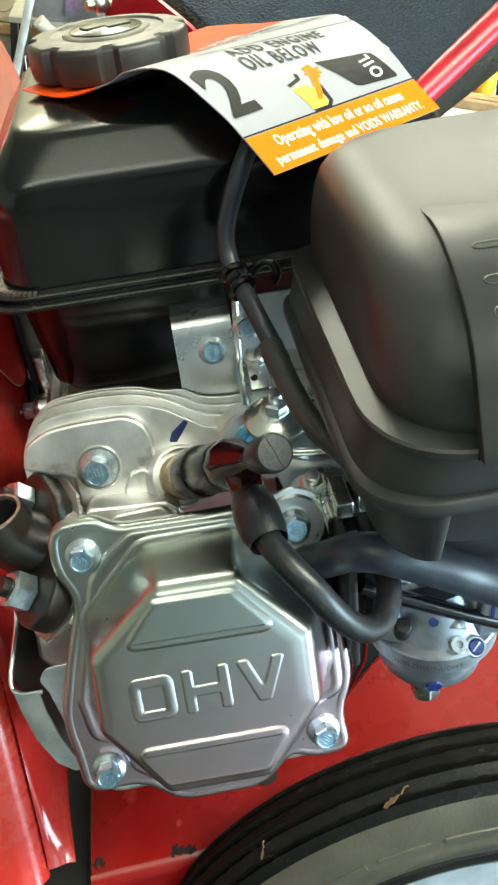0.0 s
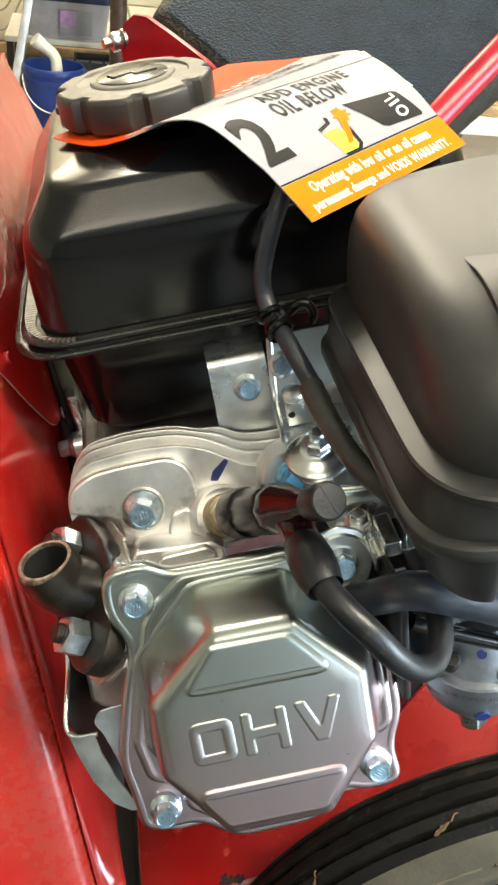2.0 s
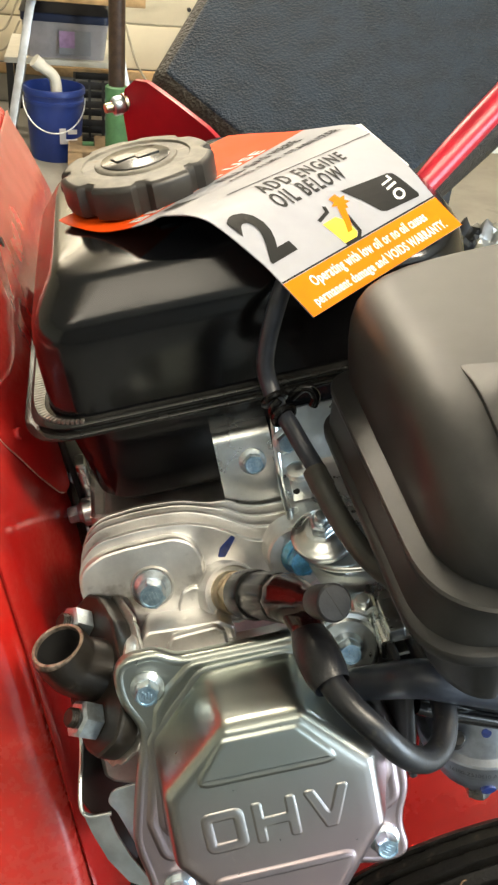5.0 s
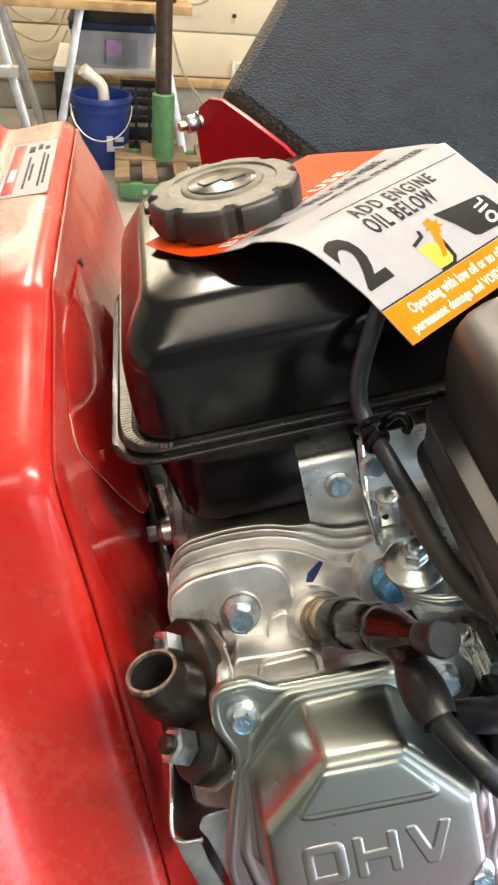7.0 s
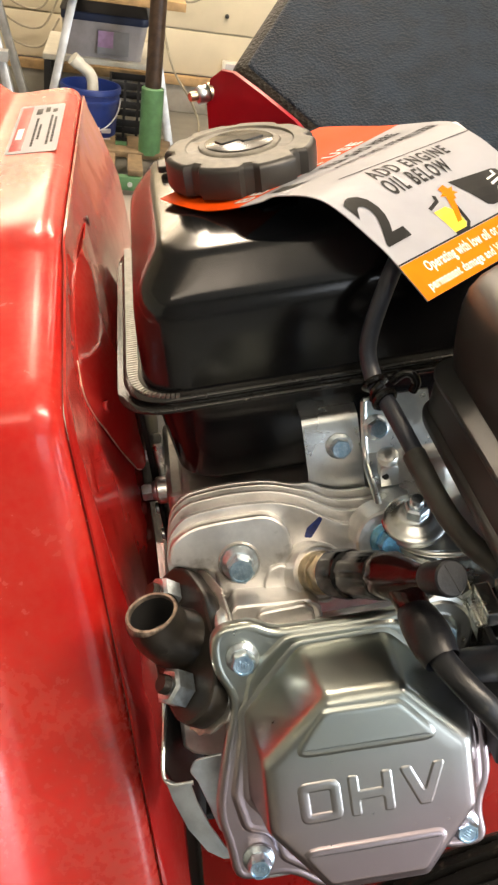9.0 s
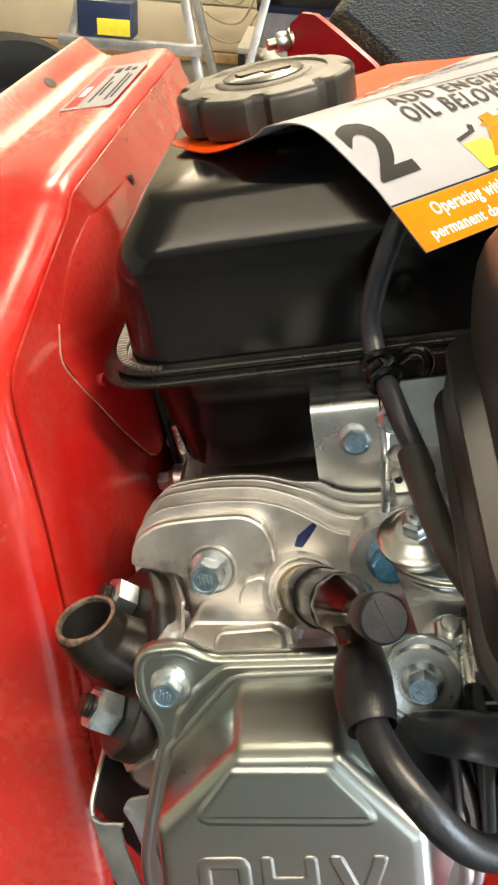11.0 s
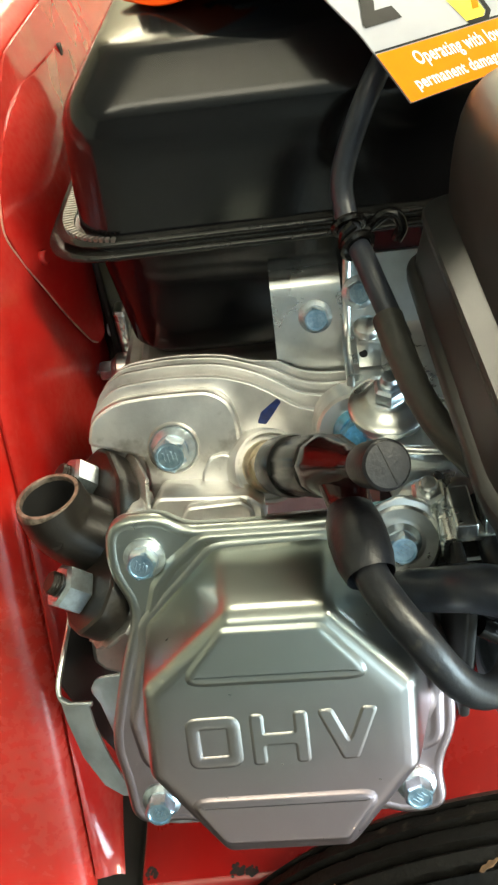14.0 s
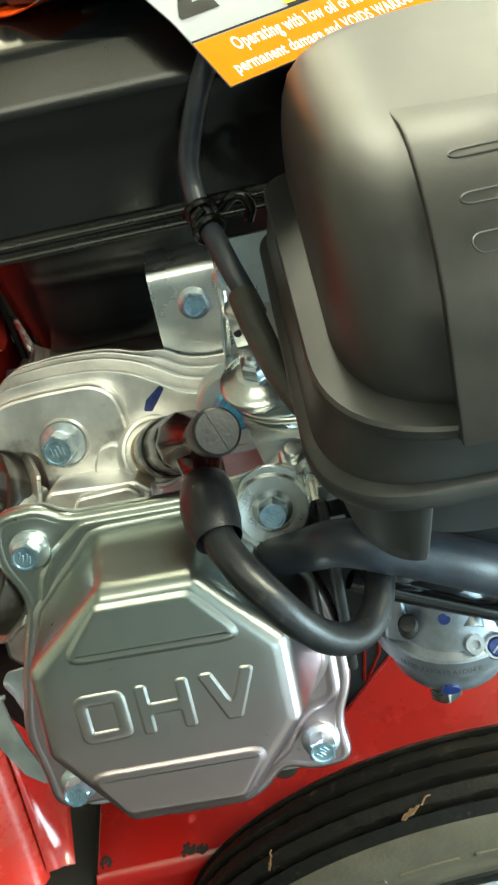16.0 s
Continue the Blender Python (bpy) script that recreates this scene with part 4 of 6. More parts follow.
    foot = [(shrink(foot_row(0), 0.8), 91.8), (foot_row(0.02), 92.6), (foot_row(0.25), 97), (foot_row(0.55), 104), (foot_row(1), 115)]
    part("intake_foot", rings(foot), M_PLASTIC, cleaner, smooth=50)
    part("under_tray", box(76, 200, -10, 100, 104, 114, 2, 6), M_PLASTIC, cleaner)
    return cleaner


def build_carburetor():
    c = Matrix.Translation((88, 31, 0))
    bowl = lathe([(0, 13.4), (20.4, 13.4), (20.4, 4), (19.6, -1.6), (16.8, -5.8), (12, -8.2), (6, -9), (0, -9.2)], 64, c)
    body = part("carburetor", bowl, M_CARB, engine, "grey cast carburetor with round float bowl", 50)
    part("bowl_flange", lathe([(21, 13), (24.2, 13.2), (24.8, 13.9), (24.8, 21), (24.2, 21.8), (21.6, 22.6), (21.2, 23.2)], 64, c), M_CARB, body, "cast rim stamped with a part code", 30)
    part("upper_body", lathe([(21.3, 23.1), (20.4, 25.4), (18.6, 30), (15.6, 37), (14, 40.4), (0, 41)], 56, c), M_CARB, body, smooth=60)
    part("cast_web", rings([(rounded([(66, 20), (74, 15), (76, 24), (68, 28)], 2, 3), 22), (rounded([(68, 23), (72.6, 20.4), (74, 26), (69, 27)], 1.5, 3), 38)]), M_CARB, body)
    part("cast_fin", slab(rounded([(99, 22), (110, 22), (110, 42), (103, 43), (100, 38)], [2, 1, 3, 5, 5], 4), 13, 18, 1.2, Matrix(((1, 0, 0, 0), (0, 0, 1, 0), (0, 1, 0, 0), (0, 0, 0, 1)))), M_CARB, body, "upright cast fin with a blue pen stroke")
    part("paint_mark", box(103.6, 104.8, 12.5, 13.2, 27, 38, 0.2), M_MARK, body)
    part("post_stub", lathe([(0, 0), (3.2, 0), (3.0, 9), (2.4, 10), (0, 10)], 20, at(73.5, 19, 25, (-0.1, -0.5, 1))), M_DARK, body)
    lever = part("throttle_plate", box(66, 84, 21, 22.4, 44, 60, 0.5, 2), M_STEEL, body, "bright throttle lever plate")
    bolt(lever, at(74, 20.9, 54, (0, -0.8, 0.6)), 6, 4.6, 4)
    lug = at(91, 8.6, 25.6, (0.05, -0.72, 0.7))
    part("screw_lug", join(lathe([(0, -12), (3.6, -12), (3.2, -1), (2.8, 0), (1.5, 0), (1.4, -1.2), (0, -1.2)], 24, lug), tube([(91.4, 13, 28.4), (93, 21, 33), (95, 29, 36)], 3.4, 16)), M_CARB, body)
    screw = part("screw", lathe([(0, -6), (2.7, -6), (2.7, 0), (2.3, 0.4), (0, 0.4)], 20, at(97.4, 8.8, 22.4, (0.1, -0.72, 0.7))), M_MARK, body, "screw daubed with blue paint")
    part("screw_slot", box(-2.1, 2.1, -0.3, 0.3, 0.3, 0.6, 0.05, matrix=at(97.4, 8.8, 22.4, (0.1, -0.72, 0.7), 35)), M_CARB, screw)
    part("screw_collar", lathe([(2.8, -9), (4.2, -9), (4.0, -0.6), (3.6, 0.1), (3.0, 0.1), (2.8, -0.8)], 28, at(97.4, 8.8, 22.4, (0.1, -0.72, 0.7))), M_CARB, body)
    bolt(body, at(84, 23, -8.4, (0, -0.14, -1)), 10, 6.4, 9, M_STEEL)
    part("paint_mark", lathe([(0, -1), (3.0, -1), (2.8, 0.4), (0, 0.5)], 16, at(83.6, 11.2, 0.4, (-0.1, -0.95, -0.15))), M_MARK, body)
    part("paint_mark", lathe([(0, -0.6), (1.8, -0.6), (1.8, 0.3), (0, 0.3)], 16, at(83.4, 14.4, 33, (-0.1, -0.85, 0.5))), M_MARK, body)
    def on_band(x, y):
        a = radians(-138) + x / 24.9
        return (88 + 24.9 * math.cos(a), 31 + 24.9 * math.sin(a), 15.8 + y)
    words("16100-Z530610 A1D04 E", 2.3, on_band, "stamped_code", body, M_CODE, 0.0, 25)
    # solid dark cylinder, the hollow's shade put into its colour
    part("throat_dark_fill", lathe([(0, 0), (15, 0), (15, 60), (0, 60)], 32, at(62, 40, 52, (1, 0, 0))), M_DARK, body)
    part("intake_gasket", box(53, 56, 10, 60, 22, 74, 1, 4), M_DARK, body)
    part("choke_bar", tube([(58, 15, 58), (66, 14, 53), (94, 14, 35), (112, 15, 24)], 2.8, 12), M_BOOT, body, "black choke bar")
    part("throttle_screw", lathe([(0, -8), (3.4, -8), (3.4, 0), (0, 0.6)], 20, at(82, 14, 58, (0.2, -0.6, 0.75))), M_BOLT, body)


def build_exhaust():
    n = Vector((-0.66, -0.16, 0.73)).normalized()
    long_way = Vector((0, 1, 0))
    long_way = (long_way - n * long_way.dot(n)).normalized()
    wide = n.cross(long_way).normalized()
    c = Vector((-53, 66, 53))
    plate = Matrix(((long_way.x, wide.x, n.x, c.x), (long_way.y, wide.y, n.y, c.y), (long_way.z, wide.z, n.z, c.z), (0, 0, 0, 1)))
    oval = rounded([(-35, -6), (-28, -12), (-12, -17), (12, -17), (28, -12), (35, -6), (35, 6), (28, 12), (12, 17), (-12, 17), (-28, 12), (-35, 6)], 7, 4)
    pipe = part("exhaust_pipe", slab(oval, -5, 4, 1.6, plate), M_BURNT, engine, "sooty black iron exhaust stub with oval flange")
    part("gasket", slab([(x * (1 + 0.012 * math.sin(k * 2.3)) + 0.5 * math.sin(k * 5.1), y * (1.05 + 0.03 * math.sin(k * 3.7))) for k, (x, y) in enumerate(offset(oval, -1.5))], -6.6, -5.1, 0.2, plate), M_ROUGHCAST, pipe, "ragged metal gasket edge")
    part("stub", tube([(-47, 65, 50), (-54, 64.4, 56), (-61, 63.6, 64), (-64, 64.2, 73.5)], [13.2, 12.6, 11.6, 11], 28, caps=False), M_BURNT, pipe)
    mouth = at(-64, 64.4, 74.5, (-0.12, 0.02, 1))
    part("pipe_mouth", lathe([(8.8, -1.4), (8.8, 0), (9.0, 0.5), (10.1, 0.5), (10.4, 0), (11, -3)], 36, mouth), M_PIPE_EDGE, pipe, "raw cut pipe edge")
    # inside of the pipe coloured near black for its shade
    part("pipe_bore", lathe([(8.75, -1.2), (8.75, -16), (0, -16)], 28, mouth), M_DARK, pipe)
    part("weld_bead", lathe([(0, -0.6), (3.0, -0.6), (2.8, 0.5), (1.6, 0.7), (1.4, -0.3), (0, -0.3)], 18, at(-62, 53.6, 66, (-0.25, -0.86, 0.45))), M_BURNT, pipe)
    for u, v in ((-20.8, 3.6), (20.5, -0.5)):
        p = plate @ Vector((u, v, 4))
        nut = part("nut", rings([(offset(hexagon(12.5), 0.8), 0), (hexagon(12.5), 0.7), (hexagon(12.5), 8.0), (offset(hexagon(12.5), 1.2), 9.0)], matrix=at(*p, n, 14)), M_BOLT, pipe)
        part("stud", lathe([(0, 6), (3.7, 6), (3.7, 9.4), (3.2, 9.8), (3.7, 10.2), (3.2, 10.8), (3.7, 11.2), (3.0, 12.0), (0, 12.0)], 16, at(*p, n)), M_BURNT, nut)


def build_shroud():
    def sheet(rows, thick=1.1):
        bm = bmesh.new()
        g = [[bm.verts.new(p) for p in r] for r in rows]
        for a, b in zip(g, g[1:]):
            for i in range(len(a) - 1):
                bm.faces.new((a[i], a[i + 1], b[i + 1], b[i]))
        bmesh.ops.recalc_face_normals(bm, faces=bm.faces)
        bmesh.ops.solidify(bm, geom=bm.faces[:], thickness=thick)
        return finish(bm)
    edge = [(-66, 70, 42), (-66.6, 58, 33), (-67.4, 52, 28), (-68.6, 42, 25), (-69.8, 34, 21.4), (-69.4, 30.4, 18.6), (-66.5, 28.6, 17.4), (-59, 28.2, 17.2)]
    shroud = part("cooling_shroud", sheet([edge[:5], [(x + 3, y + 2, z - 26) for x, y, z in edge[:5]], [(x + 8, y + 6, z - 60) for x, y, z in edge[:5]]]), M_DARK, engine, "thin black sheet-steel cooling shroud with bare edge")
    part("bare_edge", tube(edge, 0.9, 8), M_STEEL, shroud, "bright cut steel edge")
    front = [[(-69.4, 31, 19.2), (-65, 28.9, 17.4), (-60, 28.4, 17.2)], [(-67.6, 26, 12), (-63.4, 24.4, 11), (-58.6, 24, 11.4)], [(-63.5, 18.5, 3.2), (-60, 17.8, 2.6), (-55, 17.8, 3.6)], [(-57.6, 12.8, -4.2), (-55, 12.2, -4.6), (-50.6, 12.6, -3.6)], [(-52, 10.6, -7.4), (-49.4, 10.4, -7.6), (-46, 10.8, -6.8)]]
    part("front_lip", sheet(front), M_SHROUD, shroud, "bright bent lip of the shroud")
    # dark sheet added for the shaded inside of the shroud
    part("bay_dark_fill", box(-66, -46, 46, 110, -40, -36, 1, 2), M_DARK, shroud)
    part("inner_tab", slab(rounded([(-60.2, 30), (-57.6, 34.4), (-45, 35.4), (-45, 0), (-52.4, 2.6), (-54.6, 13), (-57.6, 25)], [3, 4, 1, 1, 2, 4, 3], 4), -23, -21.8, 0.3, HEADS), M_SHROUD, shroud, "grey sheet tab inside the shroud")


build_valve_cover()
build_head()
build_block()
build_tank()
build_bracket_and_levers()
build_spark_plug()
build_hoses()
build_air_cleaner()
build_carburetor()
build_exhaust()
build_shroud()

# ---------------------------------------------------------------- the card tag
LEFT_EDGE = [(0, 53, 101.5, 167.5), (0.13, 45, 110.5, 178), (0.3, 38.6, 119.5, 185), (0.55, 24, 138, 196), (0.8, 10, 156, 194), (1.0, 3, 166, 189), (1.15, -8, 180, 183), (1.3, -19, 192, 179.6), (1.55, -31, 207, 179.2), (1.75, -36.5, 217, 179)]
RIGHT_EDGE = [(0, 130, 162, 162), (0.13, 123, 175, 171), (0.3, 119, 192, 178), (0.55, 114.5, 218, 183), (0.8, 110, 243, 184.4), (0.92, 107, 254, 183.4), (1.0, 96, 262, 182), (1.15, 84, 270, 180.4), (1.3, 76, 277, 179.4), (1.55, 64, 285, 179), (1.75, 52, 291, 178.6)]


def along(table, v):
    """A smooth place on an edge of the card."""
    k = 0
    while k < len(table) - 2 and v > table[k + 1][0]:
        k += 1
    a, b = table[max(k - 1, 0)], table[k]
    c, d = table[k + 1], table[min(k + 2, len(table) - 1)]
    t = (v - b[0]) / (c[0] - b[0])
    pa, pb, pc, pd = (Vector(q[1:]) for q in (a, b, c, d))
    return 0.5 * (2 * pb + (pc - pa) * t + (2 * pa - 5 * pb + 4 * pc - pd) * t ** 2 + (3 * pb - pa - 3 * pc + pd) * t ** 3)


def tag_point(u, v, lift=0.0):
    """A place on the bent card: u across it, v from its orange foot towards the cap."""
    a, b = along(LEFT_EDGE, v), along(RIGHT_EDGE, v)
    p = a.lerp(b, u)
    e = 0.01
    across = b - a
    up = along(LEFT_EDGE, v + e).lerp(along(RIGHT_EDGE, v + e), u) - along(LEFT_EDGE, v - e).lerp(along(RIGHT_EDGE, v - e), u)
    return p + across.cross(up).normalized() * lift


def build_tag():
    tag = thing("hang_tag", "white and orange printed card tag hung round the fuel cap", "tag", LEANING)

    def sheet(u0, u1, v0, v1, lift, mat, name, nu=14, nv=30, thick=0.0, skip=None):
        bm = bmesh.new()
        g = [[bm.verts.new(tag_point(u0 + (u1 - u0) * i / nu, v0 + (v1 - v0) * j / nv, lift)) for i in range(nu + 1)] for j in range(nv + 1)]
        for j in range(nv):
            for i in range(nu):
                if skip and skip(g[j][i].co):
                    continue
                bm.faces.new((g[j][i], g[j][i + 1], g[j + 1][i + 1], g[j + 1][i]))
        bmesh.ops.delete(bm, geom=[q for q in bm.verts if not q.link_faces], context="VERTS")
        if thick:
            bmesh.ops.solidify(bm, geom=bm.faces[:], thickness=thick)
        return part(name, finish(bm), mat, tag, smooth=60)

    def patch(points, lift, mat, name, label=""):
        """A printed shape given by its corners on the card."""
        bm = bmesh.new()
        bm.faces.new([bm.verts.new((u, v, 0)) for u, v in points])
        bmesh.ops.triangulate(bm, faces=bm.faces)
        bmesh.ops.subdivide_edges(bm, edges=bm.edges[:], cuts=3, use_grid_fill=True)
        for q in bm.verts:
            q.co = tag_point(q.co.x, q.co.y, lift)
        return part(name, bm, mat, tag, label, smooth=0)
    neck = lambda p: (p.x - 3) ** 2 + (p.y - 228) ** 2 < 24 ** 2
    sheet(0, 1, 0, 1.1, 0, M_CARD, "card", 20, 90, thick=0.45)
    sheet(0, 1, 0, 0.128, 0.12, M_ORANGE, "orange_foot", 20, 14)
    sheet(0, 1, 1.1, 1.75, 0.05, M_HEADER, "orange_header", 30, 54, thick=0.45, skip=neck)

    def text(body, u, v, size, mat, width, bold=0.0, turn=0.0, name="printed_line", letters=False):
        ct, st = math.cos(turn), math.sin(turn)
        words(body, size, lambda x, y: tag_point(u + (x * ct - y * st) / 99, v + (x * st + y * ct) / 92, 0.26), name, tag, mat, bold, width, letters)
    text("Operating with low oil or no oil causes", 0.11, 0.08, 2.8, M_WHITE, 74, 0.09)
    text("permanent damage and VOIDS WARRANTY.", 0.055, 0.03, 2.8, M_WHITE, 86, 0.09)
    text("2", 0.03, 0.26, 22.5, M_INK, 14, 1.0, letters=True)
    text("ADD ENGINE", 0.285, 0.555, 8.2, M_INK, 47, 0.3, letters=True)
    text("OIL BELOW", 0.275, 0.445, 8.2, M_INK, 39, 0.3, letters=True)
    text("FILL GAS HERE", 0.37, 0.985, 5.4, M_INK, 46, 0.2)
    text("AND FUEL STABILIZER", 0.33, 0.885, 5.0, M_INK, 60, 0.16)
    text("BEFORE USE", 0.05, 1.112, 6.4, M_WHITE, 70, 0.25)
    text("1", 0.1, 0.86, 17, M_INK, 7, 0.45)
    patch([(0.0, 0.13), (1.0, 0.13), (1.0, 0.138), (0.0, 0.138)], 0.2, M_INK, "ruled_line")
    patch([(0.2, 0.675), (1.0, 0.675), (1.0, 0.683), (0.2, 0.683)], 0.2, M_INK, "ruled_line")
    patch([(0.57, 0.395), (0.86, 0.36), (0.885, 0.345), (0.93, 0.185), (0.92, 0.17), (0.70, 0.185), (0.67, 0.2)], 0.2, M_INK, "black_badge")
    text("OIL", 0.865, 0.205, 7, M_WHITE, 13.5, 0.3, math.pi / 2 + 0.12, "badge_word", letters=True)
    patch([(0.36, 0.29), (0.44, 0.29), (0.475, 0.25), (0.48, 0.17), (0.46, 0.15), (0.385, 0.15)], 0.2, M_YELLOW, "yellow_drawing")
    patch([(0.485, 0.315), (0.505, 0.3), (0.505, 0.165), (0.475, 0.135), (0.385, 0.135), (0.385, 0.15), (0.465, 0.15), (0.485, 0.17)], 0.24, M_INK, "drawing_outline")
    patch([(0.355, 0.32), (0.42, 0.34), (0.43, 0.37), (0.445, 0.36), (0.435, 0.325), (0.36, 0.3)], 0.24, M_INK, "drawing_outline")
    patch([(0.435, 0.19), (0.465, 0.19), (0.525, 0.32), (0.49, 0.33)], 0.28, M_ORANGE, "orange_arrow")
    slip = rings([[(94, 263, 179.6), (115, 258.4, 180.6), (119.6, 198, 178), (96, 200, 178)], [(94, 263, 180), (115, 258.4, 181), (119.6, 198, 178.4), (96, 200, 178.4)]])
    slip = part("paper_slip", slip, M_WHITE, tag, "white paper slip with red print under the card")
    for k in range(7):
        part("print_bar", box(110, 114.4, 246 - k * 4.4, 247.6 - k * 4.4, 180.5 - k * 0.19, 180.9 - k * 0.19, 0.05), M_REDMARK, slip)
    star = []
    for k in range(14):
        a = 2 * math.pi * k / 14
        r = 0.055 if k % 2 else 0.03
        star.append((0.52 + r * math.cos(a), 0.345 + r * 0.9 * math.sin(a)))
    patch(star, 0.3, M_ORANGE, "orange_burst")
    return tag


build_tag()

# ---------------------------------------------------------------- the vehicle
vehicle = thing("mini_vehicle", "small red-painted motor vehicle with black padded seat, leaning on a bench", "vehicle", LEANING)


GUARD_LINE = [(512, 171), (420, 171.5), (300, 171.5), (240, 171.2), (227, 170.6), (221, 169.4), (216, 167.2), (211, 165), (170, 157), (126, 149), (116, 146.6), (110.6, 143.2), (107, 138.6), (104.6, 132), (101, 118), (95, 92), (84, 56), (68, 16), (46, -32), (27, -78), (20, -94), (16, -100)]


def build_guard():
    line = [Vector((0, y, z)) for y, z in GUARD_LINE]
    bm = bmesh.new()
    rows = []
    for i, p in enumerate(line):
        d = (line[min(i + 1, len(line) - 1)] - line[max(i - 1, 0)]).normalized()
        n = Vector((0, d.z, -d.y))
        across = [(-151, 15), (-149.6, 16), (-148, 15), (-141, 7), (-135, 1.6), (-130, 0.2), (-122, 0), (-104, 0), (-97, -0.3), (-92, -1.6), (-88.6, -4.2), (-86.6, -8), (-86.1, -11), (-86.6, -14), (-89, -17)]
        rows.append([bm.verts.new(p + Vector((x, 0, 0)) + n * h) for x, h in across])
    for a, b in zip(rows, rows[1:]):
        for i in range(len(a) - 1):
            bm.faces.new((a[i], a[i + 1], b[i + 1], b[i]))
    bmesh.ops.recalc_face_normals(bm, faces=bm.faces)
    bmesh.ops.solidify(bm, geom=bm.faces[:], thickness=1.2)
    guard = part("chain_guard", finish(bm), M_GUARD, vehicle, "glossy red sheet-metal guard with turned-up lip", 50)
    # side wall below the rounded edge, flaring towards the engine
    def wall_outline(y, z):
        """The wall's cross-section under a place of the guard's edge, from its top down."""
        k = min(1.0, max(0.0, (y - 160) / 44))
        k = k * k * (3 - 2 * k)
        high, low = z - 8, -96 if y > 30 else -100
        shape = ((-85.6, 0), (-84.8, 0.033), (-84 + 5 * k, 0.11), (-83 + 11 * k, 0.24), (-81.4 + 10 * k, 0.36), (-79 + 6 * k, 0.66), (-76.6, 0.84), (-76, 0.9), (-76.8, 0.95), (-79.6, 0.985), (-84, 1.0), (-94, 1.01))
        return [(x, high + (low - high) * f) for x, f in shape]

    def edge_height(y):
        for (y0, z0), (y1, z1) in zip(GUARD_LINE, GUARD_LINE[1:]):
            if y1 <= y <= y0:
                return z0 + (z1 - z0) * (y - y0) / (y1 - y0)
        return GUARD_LINE[0][1]

    def on_wall(y, z, proud):
        o = wall_outline(y, edge_height(y))
        for (x0, z0), (x1, z1) in zip(o, o[1:]):
            if z1 <= z <= z0:
                return Vector((x0 + (x1 - x0) * (z - z0) / (z1 - z0) + proud, y, z))
        return Vector((o[0][0] + proud, y, z))

    def sheet(rows, thick):
        bm = bmesh.new()
        g = [[bm.verts.new(q) for q in r] for r in rows]
        for a, b in zip(g, g[1:]):
            for i in range(len(a) - 1):
                bm.faces.new((a[i], a[i + 1], b[i + 1], b[i]))
        bmesh.ops.recalc_face_normals(bm, faces=bm.faces)
        bmesh.ops.solidify(bm, geom=bm.faces[:], thickness=thick)
        return finish(bm)
    stations = sorted([*GUARD_LINE[:-1], (196, 162), (182, 159.4)], reverse=True)
    rows = [[(x, y + (0 if y > 130 else 6.5), h) for x, h in wall_outline(y, z)] for y, z in stations]
    part("side_wall", sheet(rows, 1.2), M_REDWALL, guard, "scuffed dusty red inner wall", smooth=60)
    # folded gusset lapped over the wall, its edge highlight painted pale, and painted-over bolts
    left = [(226, 150), (206, 146.5), (186, 142), (164, 132), (154, 121), (161, 106), (168, 91), (175, 74), (184.5, 55), (190, 50)]
    right = [(292, 146), (280, 140), (266, 132), (252, 122), (240, 112), (230, 101), (220, 89), (211, 76), (202, 62), (196, 54)]
    rows = [[on_wall(a[0] + (b[0] - a[0]) * f / 6, a[1] + (b[1] - a[1]) * f / 6, 1.0 + 1.2 * math.sin(math.pi * f / 6) + (5.0 if a[1] < 100 else 2.0 if a[1] < 125 else 0.0) * (1 - a[1] / 150)) for f in range(7)] for a, b in zip(left, right)]
    gusset = part("gusset", sheet(rows, 1.0), M_REDWALL, guard, "red folded gusset plate", 40)
    lip_line = [r[0] for r in rows[3:]] + rows[-1][1:] + [r[-1] for r in rows[-2:6:-1]]
    part("edge_highlight", tube([q + Vector((0.3, 0, 0)) for q in lip_line], 0.4, 8), M_EDGELIGHT, gusset, "pale highlight painted along the fold")
    part("painted_bolt", rings([(hexagon(5.4), -2), (hexagon(5.4), 1), (offset(hexagon(5.4), 0.6), 1.5)], matrix=at(-76.9, 173, 101, (1, -0.2, 0.1), 20)), M_REDWALL, guard, smooth=15)
    side = Matrix(((0, 0, 1, 0), (1, 0, 0, 0), (0, 1, 0, 0), (0, 0, 0, 1)))
    # bolt slot pressed out of the wall, lip holes
    # each hole is a flat plate with the shade of its depth painted
    part("slot_hole", slab(rounded([(322, 149), (330, 149), (330, 158), (322, 158)], 3, 5), -85, -83.8, 0.1, side), M_DARK, guard)
    part("slot_hole", slab(rounded([(300, 124), (306, 128), (304, 146), (299, 146)], 2, 4), -81.4, -79.4, 0.1, side), M_DARK, guard)
    lipm = Matrix.Translation((-141.6, 400, 179)) @ pose(0, 0, 0, 0, 48, 0)
    part("lip_hole", lathe([(0, 0), (4, 0), (4, 0.6), (0, 0.6)], 18, lipm @ Matrix.Diagonal((1, 1.6, 1, 1))), M_DARK, guard)
    # warning sticker
    def quad(x0, x1, y0, y1, z, mat, name, label=""):
        o = rounded([(x0, y0), (x1, y0), (x1, y1), (x0, y1)], 2, 4) if x1 - x0 > 8 else [(x0, y0), (x1, y0), (x1, y1), (x0, y1)]
        return part(name, slab(o, z, z + 0.15, 0.02), mat, st, label)
    st = part("warning_sticker", slab(rounded([(-124.5, 352), (-93.5, 346), (-93.5, 458), (-124.5, 464)], 3, 4), 171.6, 171.9, 0.05), M_CARD, guard, "white and red warning sticker")
    quad(-122.5, -115, 356, 458, 171.86, M_REDMARK, "red_band")
